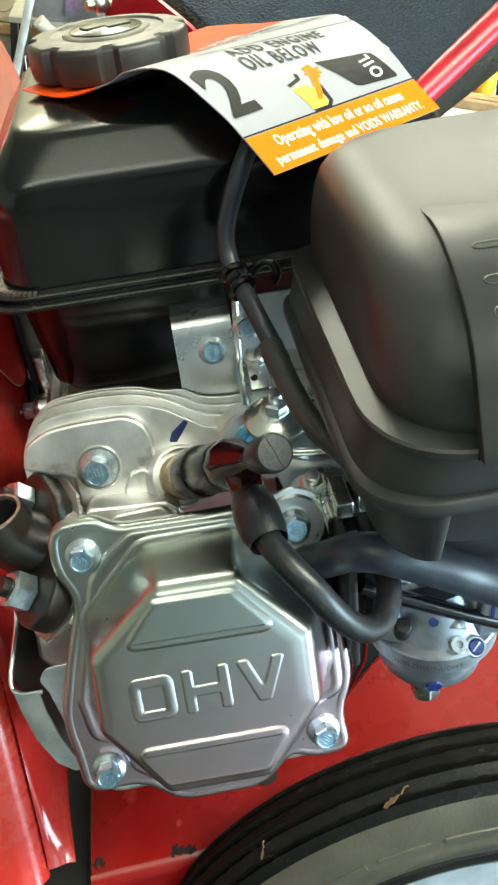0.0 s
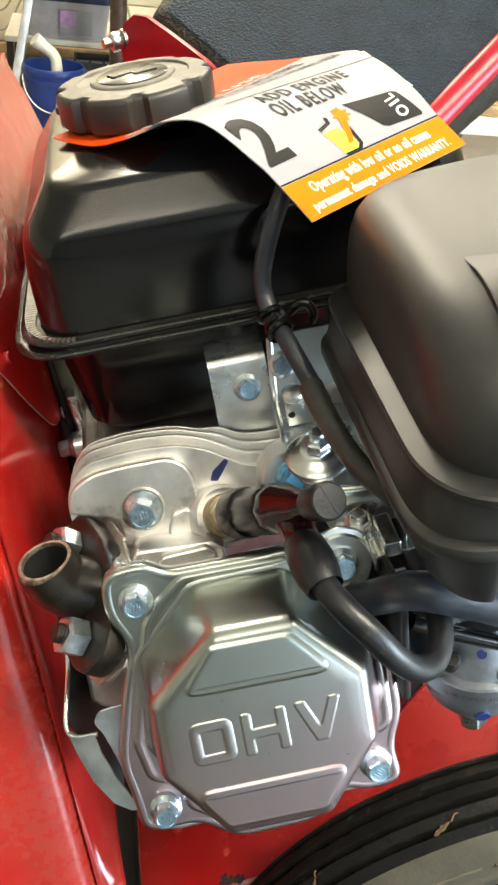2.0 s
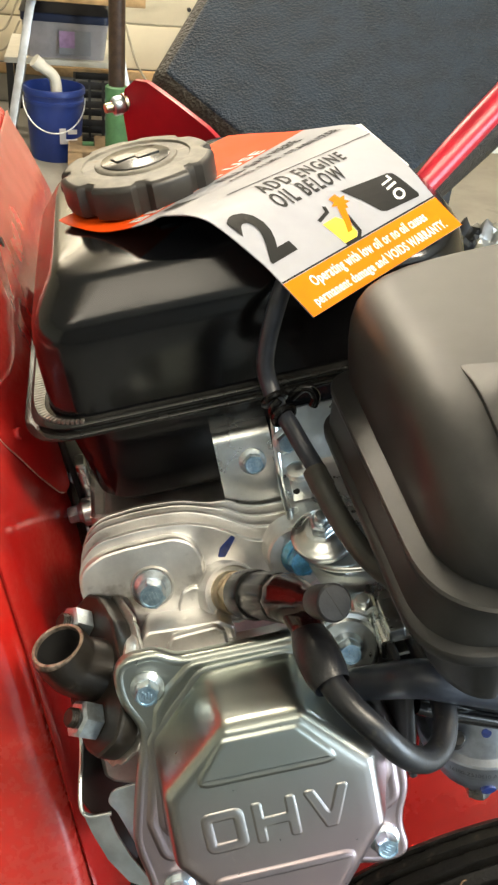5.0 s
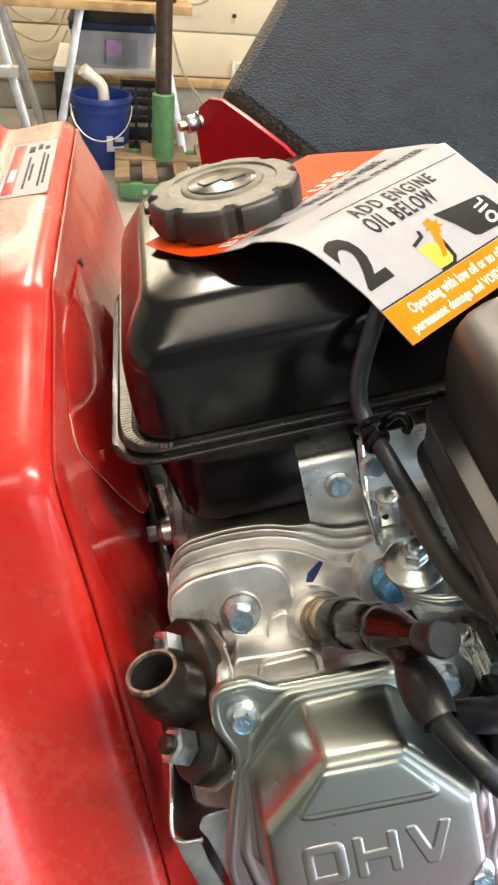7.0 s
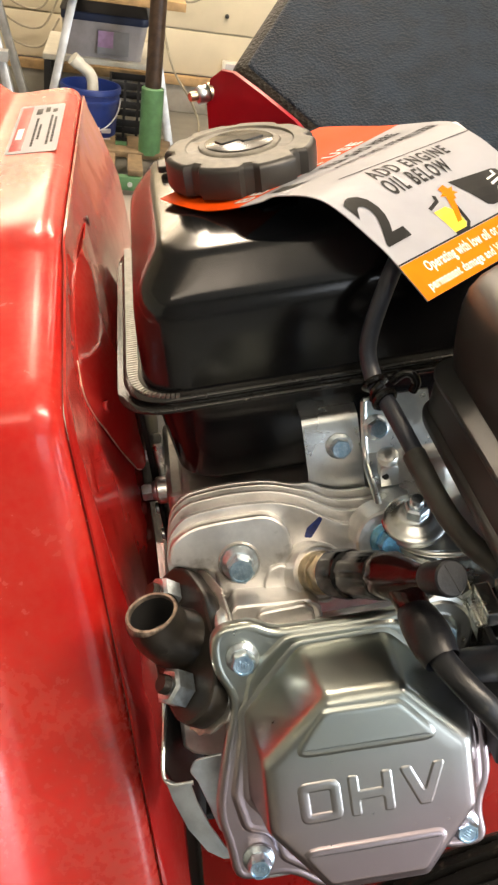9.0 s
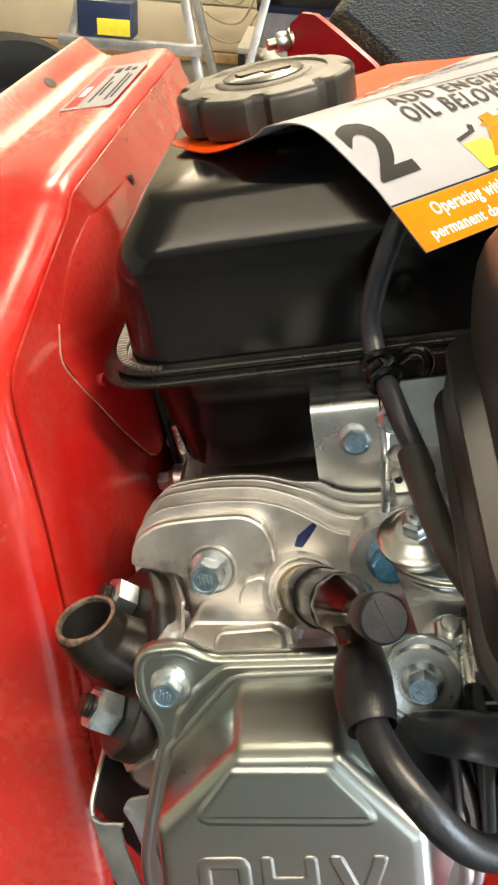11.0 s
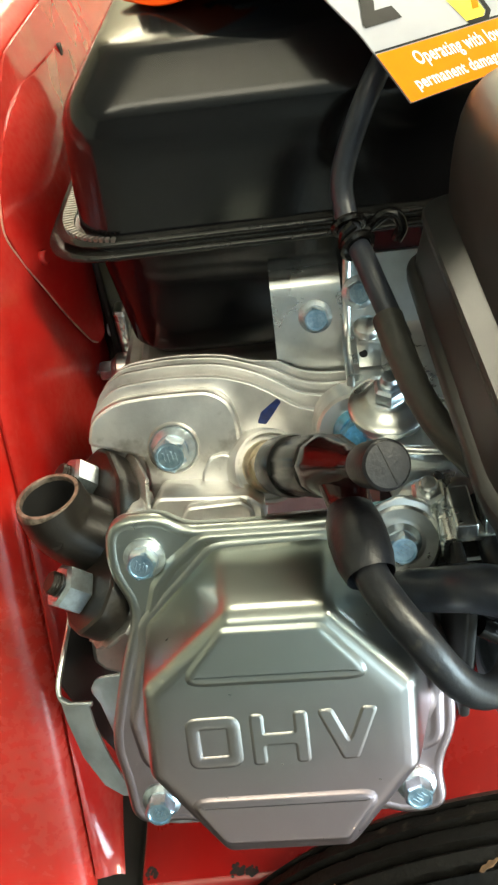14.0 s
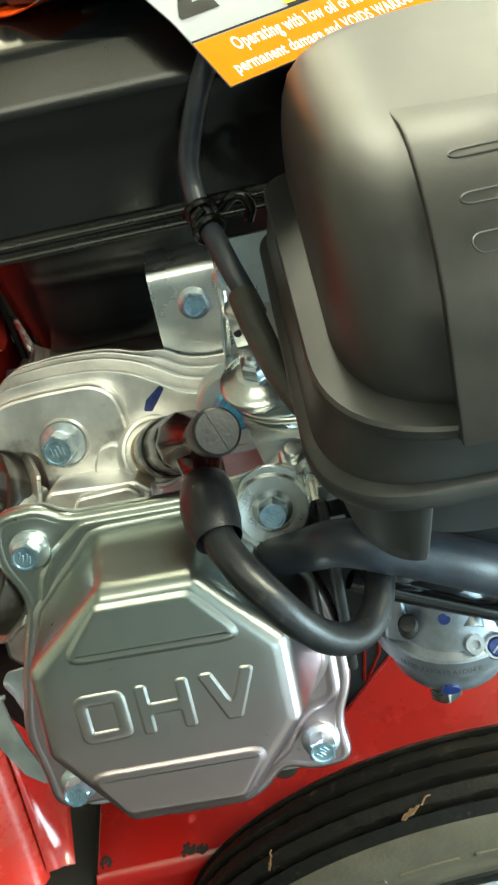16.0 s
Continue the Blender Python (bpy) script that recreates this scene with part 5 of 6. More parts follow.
    quad(-121, -117, 380, 404, 172.0, M_WHITE, "white_triangle")
    for k, (x, y0, y1) in enumerate(((-110.5, 362, 426), (-107.6, 376, 410), (-101.4, 362, 430), (-98.6, 366, 424))):
        y = y0
        while y < y1:
            w = 2.5 + 3.5 * ((k * 7 + int(y) * 3) % 5) / 4
            quad(x, x + 1.5, y, min(y + w, y1), 171.92, M_INK, "print_bar")
            y += w + 1.2
    for k, (x0, x1, y0, y1) in enumerate(((-112, -108, 436, 450), (-106, -103, 440, 452), (-101, -98, 438, 446))):
        quad(x0, x1, y0, y1, 171.92, M_INK, "pictogram")


def build_frame():
    o = rounded([(-72, 31), (175, 40), (175, 330), (-72, 330)], 3, 3)
    plate = part("mounting_plate", slab(o, -129, -125, 1), M_RED, vehicle, "red steel engine plate")
    part("plate_fold", rings([[(-72, 31.5, -125), (0, 34, -125), (0, 37, -129), (-72, 34.5, -129)], [(-72, 28, -126.6), (0, 30.5, -126.6), (0, 33.5, -130), (-72, 31, -130)], [(-72, 26.4, -131), (0, 29, -131), (0, 32, -131), (-72, 29.4, -131)], [(-72, 26.4, -170), (0, 29, -170), (0, 32, -170), (-72, 29.4, -170)]]), M_RED, plate, smooth=60)
    rng = random.Random(4)

    def blot(r):
        """A disc with a slightly uneven rim."""
        return [(r * (0.86 + 0.28 * rng.random()) * math.cos(a), r * (0.86 + 0.28 * rng.random()) * math.sin(a)) for a in [k * math.pi / 7 for k in range(14)]]
    hole = [(6.4 * math.cos(a), 6.4 * math.sin(a)) for a in [k * math.pi / 16 for k in range(32)]]
    part("drain_hole", slab(hole, 0, 0.3, 0.05, Matrix.Translation((17, 66, -125.1))), M_DARK, plate)
    for x, y, r in ((-30.4, 35, 3.2), (-24, 34.6, 2.6), (-68, 36.4, 2.6)):
        specks = []
        for k in range(16):
            a, d = rng.random() * 2 * math.pi, r * math.sqrt(rng.random())
            specks.append(slab(blot(0.5 + 1.1 * rng.random() * (1.3 - d / r)), 0, 0.16 + 0.01 * k, 0.03, Matrix.Translation((x + d * math.cos(a), y + d * math.sin(a), -125.1))))
        tagged(part("grime_blot", join(*specks), M_DARK, plate, "ragged dark grime on the paint"), kind="stuff")
    part("bay_plate", box(-84, -58, 206, 430, 14, 18, 1, 2), M_DARK, vehicle, "black inner plate under the tank")
    # block added to keep the gap under the red wall black
    part("gap_block", box(-150, -73.5, -10, 330, -175, -131, 2, 3), M_DARK, vehicle, "black block filling the dark gap below the wall")
    # black plate under the carburetor with a red-edged pocket
    def q(x, z):
        return (x, 45 - (z + 10) * 0.12, z)
    o = [q(50, -64), q(72, -23), q(73, 60), q(44, 60)]
    guard = part("black_guard_plate", rings([o, [(x, y + 2, z) for x, y, z in o]]), M_DARK, vehicle, "black engine guard plate")
    part("pocket_edge", tube([q(67, 2), q(66, -23), q(60, -43), q(59, -42), q(61, -15), q(61.6, 4)], 0.7, 8, smooth=False), M_RED, guard, "red-painted edge")
    part("guard_edge", tube([q(72.5, -22), q(61, -44), q(50, -65)], 0.8, 8, smooth=False), M_REDMARK, guard, "pinkish bare edge")


def build_seat():
    A, d1 = Vector((21, 451, 183)), Vector((0.593, 0.668, 0.449)).normalized()
    e2 = Vector((0.735, -0.561, -0.386)).normalized()
    n = d1.cross(e2).normalized()
    if n.z < 0:
        n = -n
    o = rounded([(-4, -2), (-44, 140), (0, 200), (430, 365), (640, 330), (640, -2)], [18, 60, 26, 40, 40, 40], 7)

    def ring(g, h, far=0.0):
        return [A + d1 * p + e2 * q + n * h for p, q in (offset(o, g) if not far else shrink(offset(o, g), far))]
    side = [ring(4, -46), ring(1, -42), ring(0, -30), ring(0, -18), ring(1.5, -10), ring(4.5, -5), ring(9, -1.8), ring(13, -0.3)]
    crown = ring(15, 0.7)
    mid = sum(crown, Vector()) / len(crown)
    pad = part("seat", rings([ring(13, -0.3), ring(14, 0.4)] + [[mid + (q - mid) * f for q in crown] for f in (1, 0.8, 0.6, 0.4, 0.2, 0.04)], cap_low=False), M_SEAT, vehicle, "black grained vinyl padded seat", 12)
    part("seat_border", rings(side, cap_high=False), M_SEATSIDE, pad, "worn brown-black vinyl border", 60)
    part("scuff", tube([A + d1 * 330 + e2 * 175 + n * 0.8, A + d1 * 345 + e2 * 172 + n * 0.8, A + d1 * 358 + e2 * 178 + n * 0.8], 0.7, 6), M_CABLE, vehicle, "pale scuff in the vinyl")
    br = [(-4, 401, 112), (0, 400, 176), (4, 398.5, 187), (11, 396, 191.4), (18, 391, 190), (30, 370, 182), (46, 341, 170), (62, 320, 150), (70, 312, 112)]
    bracket = part("seat_bracket", rings([br, [(x + 1.2, y + 2.6, z) for x, y, z in br], [(x + 2.2, y + 4.6, z - 0.4) for x, y, z in br]]), M_REDTUBE, vehicle, "red folded seat bracket", 50)
    axis = (-1, -0.35, 0.05)
    part("bolt_shank", lathe([(0, 0), (3, 0), (3, 14), (2.4, 14.6), (0, 14.6)], 14, at(3, 402, 177.5, axis)), M_BRASS, bracket)
    part("nut", rings([(hexagon(10), 2), (hexagon(10), 8.4), (offset(hexagon(10), 1), 9.4)], matrix=at(3, 402, 177.5, axis)), M_BOLT, bracket)
    part("washer", lathe([(0, 0), (6.6, 0), (6.6, 1.8), (0, 1.8)], 20, at(3, 402, 177.5, axis)), M_BRASS, bracket)
    part("frame_tube", tube([Vector((174, 354, 104)) + Vector((0.82, 0.41, 0.40)) * k for k in (-90, 60, 220, 420)], 9.5, 18), M_REDTUBE, vehicle, "red painted frame tube")


def build_wheel():
    # crown, shoulders and side walls, from the far side to the near one: (across, radius)
    prof = [(30, 70), (36, 84), (41, 100), (42, 110), (40, 117), (36, 121.6), (31, 124.4)]
    for g, wide in ((25, 1.0), (9, 2.2), (-8, 2.4), (-24, 2.0)):
        top = 127.6 - (g * 0.055) ** 2
        prof += [(g + wide + 1.6, top + 0.5), (g + wide, top - 0.2), (g + wide * 0.7, top - 3.6), (g - wide * 0.7, top - 3.6), (g - wide, top - 0.2), (g - wide - 1.6, top + 0.2)]
    prof += [(-31, 123.6), (-34, 122)]
    wall = [(-34, 122), (-37, 119.6), (-40, 115), (-42.4, 108), (-43, 101), (-42.4, 97.4), (-43.6, 96.6), (-43.4, 92), (-41.8, 91), (-41, 88)]
    bead_line = [(-41, 88), (-42.6, 87), (-43.4, 84.6), (-42.6, 81), (-39.6, 77), (-35, 73.4), (-30, 72)]
    seg = 240

    def band(profile, blocks):
        bm = bmesh.new()
        rows = []
        for k in range(seg):
            a = 2 * math.pi * k / seg
            row = []
            for j, (w, r) in enumerate(profile):
                if blocks and 7 <= j <= 30 and (j - 7) % 6 in (1, 4) and (k * 7 + 11 * ((j - 7) // 6)) % 13 in (0, 2, 5):
                    side = 1 if (j - 7) % 6 == 1 else -1
                    w, r = w + side * 1.3, r - 1.4
                row.append(bm.verts.new((r * math.cos(a), r * math.sin(a), w)))
            rows.append(row)
        for i in range(seg):
            for j in range(len(profile) - 1):
                bm.faces.new((rows[i - 1][j], rows[i][j], rows[i][j + 1], rows[i - 1][j + 1]))
        return finish(bm, m)
    m = Matrix.Translation((100, 14, -200)) @ pose(0, 0, 0, 90, 0, 0).inverted() @ Matrix.Diagonal((1.15, 1.15, 0.47, 1))
    rim = lathe([(0, 8), (30, 10), (60, 6), (66, 24), (74, 30), (76, 30), (74, 20), (70, 0), (74, -20), (76, -30), (74, -33), (66, -28), (60, -4), (30, -8), (0, -8)], 60, m)
    wheel = part("wheel", rim, M_RIM, vehicle, "small blue-grey steel wheel rim")
    tyre = part("tyre", band(prof, True), M_TYRE, wheel, "worn black rubber tyre with block tread", 40)
    part("sidewall", band(wall, False), M_TYREWALL, tyre, "dusty brownish tyre wall", 40)
    part("bead", band(bead_line, False), M_BRIGHTRIM, tyre, "glossy black tyre bead", 40)
    for k in range(26):
        a0 = 2 * math.pi * k / 26
        prof2 = []
        for j in range(7):
            a = a0 + j * 0.19 / 6
            prof2.append([(106.2 * math.cos(a), 106.2 * math.sin(a), -41.8), (105.8 * math.cos(a), 105.8 * math.sin(a), -43.9), (103.6 * math.cos(a), 103.6 * math.sin(a), -44.2), (103.2 * math.cos(a), 103.2 * math.sin(a), -42.4)])
        part("wall_bar", rings(prof2, matrix=m), M_TYREWALL, tyre)

    def leaf(x, y, size, turn):
        z = -200 + math.sqrt(146.8 ** 2 - (x - 100) ** 2)
        tilt = math.degrees(math.asin((x - 100) / 146.8))
        mm_ = Matrix.Translation((x, y, z)) @ pose(0, 0, 0, 0, tilt, turn)
        pts = rounded([(-size, 0), (-size * 0.5, size * 0.26), (-size * 0.2, size * 0.2), (size * 0.1, size * 0.36), (size * 0.4, size * 0.18), (size * 0.7, size * 0.24), (size, 0.1 * size), (size * 0.5, -size * 0.05), (size * 0.1, -size * 0.2), (-size * 0.3, -size * 0.12), (-size * 0.7, -size * 0.22)], size * 0.1, 2)
        lf = thing("dry_leaf", "small dry brown leaf scrap lying on the tyre", "leaf", LEANING @ Matrix.Translation(mm_.translation * MM) @ mm_.to_3x3().to_4x4(), "leaf scraps")
        part("blade", slab(pts, 0, 0.5, 0.1), M_LEAF, lf)
        part("stalk", tube([(size, 0, 0.3), (size * 1.6, size * 0.25, 1.2), (size * 2.0, size * 0.2, 0.6)], 0.35, 6), M_LEAF, lf)
    leaf(65, 2, 4.6, 20)
    leaf(10, 5, 2.6, 60)


build_guard()
build_frame()
build_seat()
build_wheel()


# ---------------------------------------------------------------- the garage (metres)
def room_part(name, bm, material, kind="structure", label="", category="", parent=None):
    ob = new(name, mesh_of(name, bm, material, 30, 1.0))
    ob.parent = parent
    return tagged(ob, label, category, "", kind)


def mpart(name, bm, material, parent, label="", smooth=38):
    return part(name, bm, material, parent, label, smooth, 1.0)


room_part("floor", box(-4, 4, -4, 4.9, -0.1, 0, 0.001), M_FLOOR, label="worn beige concrete garage floor", category="floor")
room_part("ceiling", box(-4, 4, -4, 4.9, 2.7, 2.8, 0.001), M_CEIL, label="plain white board ceiling", category="ceiling")
north = room_part("wall_north", box(-4, 4, 4.72, 4.85, 0.19, 2.7, 0.001), M_WALL, label="cream painted board wall", category="wall")
for k in range(6):
    room_part("siding_board", box(-4, 4, 4.70, 4.7205, 0.196 + k * 0.22, 0.408 + k * 0.22, 0.003), M_WALL, "", parent=north)
room_part("wall_west", box(-4.1, -4, -4, 4.9, 0, 2.7, 0.001), M_WALL, label="cream painted board wall", category="wall")
room_part("wall_east", join(box(4, 4.1, -0.5, 4.9, 0, 2.7, 0.001), box(4, 4.1, -4, -3.2, 0, 2.7, 0.001), box(4, 4.1, -3.2, -0.5, 2.2, 2.7, 0.001), box(4, 4.1, -3.2, -0.5, 0, 0.08, 0.001)), M_WALL, label="cream painted board wall with an added, unseen door opening", category="wall")
# closing wall out of view, dark so that the cover mirrors little light
room_part("wall_south", join(box(-4, 0.5, -4.1, -4, 0, 2.7, 0.001), box(2.6, 4, -4.1, -4, 0, 2.7, 0.001), box(0.5, 2.6, -4.1, -4, 0, 0.9, 0.001), box(0.5, 2.6, -4.1, -4, 2.2, 2.7, 0.001)), M_DULLWALL, label="unseen dull grey closing wall with an added window", category="wall")
# window behind the camera, made up around the cool front light
front = thing("unseen_window", "unseen window added to hold the cool front light", "window", kind="structure")
for x0, x1, z0, z1 in ((0.5, 0.56, 0.9, 2.2), (2.54, 2.6, 0.9, 2.2), (0.56, 2.54, 0.9, 0.96), (0.56, 2.54, 2.14, 2.2), (1.53, 1.57, 0.96, 2.14)):
    mpart("window_frame", box(x0, x1, -4.09, -4.01, z0, z1, 0.004), M_PVC, front)
# door out of view, made up to carry the cool light from the right
window = thing("unseen_door", "unseen glazed door added to hold the cool side light", "window", kind="structure")
for y0, y1, z0, z1 in ((-3.2, -3.14, 0.08, 2.2), (-0.56, -0.5, 0.08, 2.2), (-3.14, -0.56, 0.08, 0.14), (-3.14, -0.56, 2.14, 2.2), (-1.87, -1.83, 0.14, 2.14)):
    mpart("window_frame", box(4.01, 4.09, y0, y1, z0, z1, 0.004), M_PVC, window)
foot = room_part("block_footing", box(-4, 4, 4.68, 4.86, 0, 0.145, 0.001), M_BLOCK, label="grey concrete block footing", category="wall")
for k in range(10):
    room_part("block", box(-2.0 + k * 0.405, -1.605 + k * 0.405, 4.672, 4.6805, 0.004, 0.14, 0.003), M_BLOCK, "", parent=foot)
room_part("trim", box(-4, 4, 4.65, 4.7, 0.145, 0.19, 0.003), M_TIMBER, label="raw pine sill board", category="trim")

# unseen ceiling lamps added as main light: each a white tray with a tube
def unseen_shop_light(x, y, watts, colour, turn=0, wide=0.1):
    m = pose(x, y, 2.34, 0, 0, turn)
    lamp = thing("unseen_shop_light", "unseen white shop light added under the ceiling", "lamp", m, "shop lights")
    mpart("tray", rings([(rounded([(-0.65, -wide), (0.65, -wide), (0.65, wide), (-0.65, wide)], 0.01, 2), 0.03), (rounded([(-0.63, -wide / 2), (0.63, -wide / 2), (0.63, wide / 2), (-0.63, wide / 2)], 0.01, 2), 0.09)]), M_PVC, lamp)
    for k in (-0.5, 0.5):
        mpart("chain", tube([(k, 0, 0.09), (k, 0, 0.36)], 0.003, 6, smooth=False), M_ALU, lamp)
    area_lamp("tube_glow", m @ pose(0, 0, 0.02), 1.25, wide * 1.6, watts * 0.95, colour)
    # second lamp facing up, added to brighten the ceiling
    area_lamp("ceiling_fill", m @ pose(0, 0, 0.12, 180), 1.25, wide * 1.6, watts * 1.1, colour)


WARM = (1.0, 0.915, 0.77)
unseen_shop_light(-0.3, 2.15, 38, WARM, 90, 0.16)
unseen_shop_light(-0.95, 4.4, 27, WARM, 0, 0.16)
unseen_shop_light(0.95, 3.0, 44, WARM)
unseen_shop_light(0.95, -0.5, 48, WARM)
unseen_shop_light(-0.85, -1.25, 9, WARM, 0, 0.22)
# cool light added from the right, standing in the made-up door
area_lamp("added_side_light", pose(3.97, -1.85, 1.14, 72, 0, 90), 2.5, 1.9, 330, (0.66, 0.83, 1.0))
# weak cool light added from behind the camera
area_lamp("added_front_light", pose(1.55, -3.98, 1.55, 76, 0, 0), 1.95, 1.15, 26, (0.7, 0.85, 1.0))

# bench under the vehicle
table = thing("work_bench", "dark steel work bench under the vehicle", "bench")
mpart("bench_top", box(-0.55, 0.5, -0.5, 0.72, 0.48, 0.532, 0.004), M_TABLE, table)
for x in (-0.5, 0.45):
    for y in (-0.45, 0.67):
        mpart("leg", box(x - 0.03, x + 0.03, y - 0.03, y + 0.03, 0, 0.48, 0.003), M_TABLE, table)


def crumpled(name, label, category, cx, cy, cz, sx, sy, sz, mat, seed, rough=1.0):
    """A crumpled bag or cloth: a lumpy closed skin."""
    bm = bmesh.new()
    bmesh.ops.create_icosphere(bm, subdivisions=4, radius=1)
    for v in bm.verts:
        d = v.co.normalized()
        k = 0.72 + 0.5 * noise.noise(d * 1.8 + Vector((seed, 0, 0))) + rough * (0.32 * abs(noise.noise(d * 4.5 + Vector((0, seed, 0)))) + 0.12 * noise.noise(d * 11))
        v.co = Vector((d.x * sx * k, d.y * sy * k, max(d.z * sz * k, -sz * 0.45) + sz * 0.45))
    ob = new(name, mesh_of(name, bm, mat, 25, 1.0))
    ob.location = (cx, cy, cz)
    return tagged(ob, label, category)


def glassy_bag(name):
    """Thin clear film: mostly see-through, with crinkled highlights."""
    m, n, l, b = nodes_of(name)
    b.inputs["Base Color"].default_value = (0.22, 0.225, 0.215, 1)
    b.inputs["Roughness"].default_value = 0.1
    t = n.new("ShaderNodeTexNoise")
    t.inputs["Scale"].default_value = 60
    bp = n.new("ShaderNodeBump")
    bp.inputs["Strength"].default_value, bp.inputs["Distance"].default_value = 0.8, 0.003
    l.new(t.outputs["Fac"], bp.inputs["Height"])
    l.new(bp.outputs["Normal"], b.inputs["Normal"])
    clear = n.new("ShaderNodeBsdfTransparent")
    clear.inputs["Color"].default_value = (0.93, 0.94, 0.93, 1)
    both = n.new("ShaderNodeMixShader")
    both.inputs["Fac"].default_value = 0.22
    l.new(clear.outputs["BSDF"], both.inputs[1])
    l.new(b.outputs["BSDF"], both.inputs[2])
    l.new(both.outputs["Shader"], n["Material Output"].inputs["Surface"])
    return m


M_BAG = glassy_bag("clear_polythene")
crumpled("plastic_bag", "crumpled clear polythene bag lying on the bench", "bag", -0.215, 0.27, 0.532, 0.06, 0.08, 0.05, M_BAG, 3.1)
crumpled("plastic_bag", "crumpled clear polythene bag lying on the bench", "bag", -0.3, 0.18, 0.532, 0.07, 0.07, 0.04, M_BAG, 7.7)
ruler = thing("steel_strip", "pale metal strip lying on the bench", "strip")
mpart("bar", box(-0.08, 0.08, -0.007, 0.007, 0, 0.004, 0.001), M_CRIMP, ruler)
ruler.matrix_world = pose(-0.2, 0.175, 0.5325, 0, 0, 20)
handle = thing("blue_handle_tool", "hand tool with blue plastic handle on the bench", "tool")
mpart("grip", tube([(0, -0.05, 0.012), (0, 0, 0.014), (0.004, 0.05, 0.012)], [0.009, 0.012, 0.01], 14), M_BLUE, handle)
mpart("shaft", tube([(0.004, 0.05, 0.012), (0.008, 0.13, 0.009)], 0.004, 10, smooth=False), M_ALU, handle)
handle.matrix_world = pose(-0.24, 0.4, 0.532, 0, 0, 30)


def build_bucket():
    b = thing("bucket", "blue plastic pail with wire handle standing on concrete", "bucket", pose(-0.18, 3.75, 0))
    mpart("shell", lathe([(0, 0), (0.105, 0), (0.108, 0.006), (0.122, 0.235), (0.128, 0.236), (0.128, 0.25), (0.124, 0.252), (0.125, 0.272), (0.131, 0.274), (0.131, 0.292), (0.127, 0.298), (0.121, 0.298), (0.119, 0.28), (0.1, 0.02), (0, 0.018)], 48), M_BLUE, b)
    mpart("handle", tube([(0.13 * math.cos(a), -0.05 - 0.085 * math.sin(a), 0.262 - 0.13 * math.sin(a)) for a in [k * math.pi / 10 for k in range(11)]], 0.003, 8), M_ALU, b)
    mpart("pail_emblem", join(box(-0.015, 0.012, 0, 0.002, 0.085, 0.15, 0.0004, matrix=pose(0.035, -0.118, 0, 0, 0, 15)), box(0.012, 0.06, 0, 0.002, 0.085, 0.105, 0.0004, matrix=pose(0.035, -0.118, 0, 0, 0, 15)), box(0.02, 0.06, 0, 0.002, 0.125, 0.145, 0.0004, matrix=pose(0.035, -0.118, 0, 0, 0, 15))), M_CLEAR, b, "pale faded emblem")
    e = thing("pipe_elbow", "white plastic pipe elbow standing in the blue pail", "pipe", pose(-0.2, 3.72, 0.28))
    mpart("elbow", tube([(0.03, 0, -0.1), (0.03, 0, 0.02), (0.015, 0, 0.065), (-0.03, -0.01, 0.1), (-0.045, -0.015, 0.115)], 0.024, 16), M_PVC, e)
    mpart("collar", tube([(-0.03, -0.01, 0.1), (-0.055, -0.018, 0.122)], 0.028, 16, smooth=False), M_PVC, e)


def build_post():
    base = thing("support_post", "brown pipe post in a green sleeve on a timber dolly", "post", pose(0.075, 3.5, 0))
    mpart("upper_pipe", lathe([(0, 0.3), (0.033, 0.3), (0.033, 1.6), (0, 1.6)], 28), M_BROWNPOST, base)
    mpart("sleeve", lathe([(0, 0.1), (0.046, 0.1), (0.046, 0.36), (0.04, 0.365), (0, 0.365)], 32), M_GREEN, base)
    mpart("frame_front", box(-0.18, 0.2, -0.27, -0.235, 0.02, 0.075, 0.004), M_GREEN, base)
    mpart("frame_back", box(-0.18, 0.2, 0.2, 0.235, 0.02, 0.075, 0.004), M_GREEN, base)
    for k, x in enumerate((-0.17, -0.06, 0.07, 0.18)):
        mpart("timber", box(x - 0.03, x + 0.03, -0.26, 0.24, 0.076, 0.1, 0.004), M_OLDWOOD, base)
    mpart("cross_timber", box(-0.2, 0.22, -0.04, 0.05, 0.082, 0.108, 0.004), M_OLDWOOD, base)
    for x in (-0.16, 0.18):
        for y in (-0.2, 0.18):
            mpart("castor", lathe([(0, -0.012), (0.02, -0.012), (0.022, 0), (0.02, 0.012), (0, 0.012)], 18, at(x, y, 0.022, (1, 0, 0))), M_BLACKBOX, base)
    for x in (-0.08, -0.02, 0.06, 0.13):
        mpart("coach_bolt", lathe([(0, 0), (0.01, 0), (0.01, 0.006), (0, 0.008)], 14, at(x, -0.27, 0.046, (0, -1, 0))), M_ALU, base)


def build_sawhorse(x, y, splay, rung=True):
    h = thing("sawhorse", "grey aluminium sawhorse carrying a plank", "sawhorse", pose(x, y, 0), "sawhorses")
    for sx in (-1, 1):
        for yy in (-0.16, 0.16):
            mpart("leg", rings([(rounded([(sx * splay - 0.018 + a, yy * 1.5 - 0.02 + b) for a, b in ((0, 0), (0.036, 0), (0.036, 0.04), (0, 0.04))], 0.004, 2), 0), (rounded([(sx * splay * 0.55 - 0.018 + a, yy * 0.7 - 0.02 + b) for a, b in ((0, 0), (0.036, 0), (0.036, 0.04), (0, 0.04))], 0.004, 2), 0.62)]), M_ALU, h)
    if rung:
        mpart("rung", box(-splay * 0.8, splay * 0.8, -0.22, -0.17, 0.4, 0.44, 0.003), M_ALU, h)
    return h


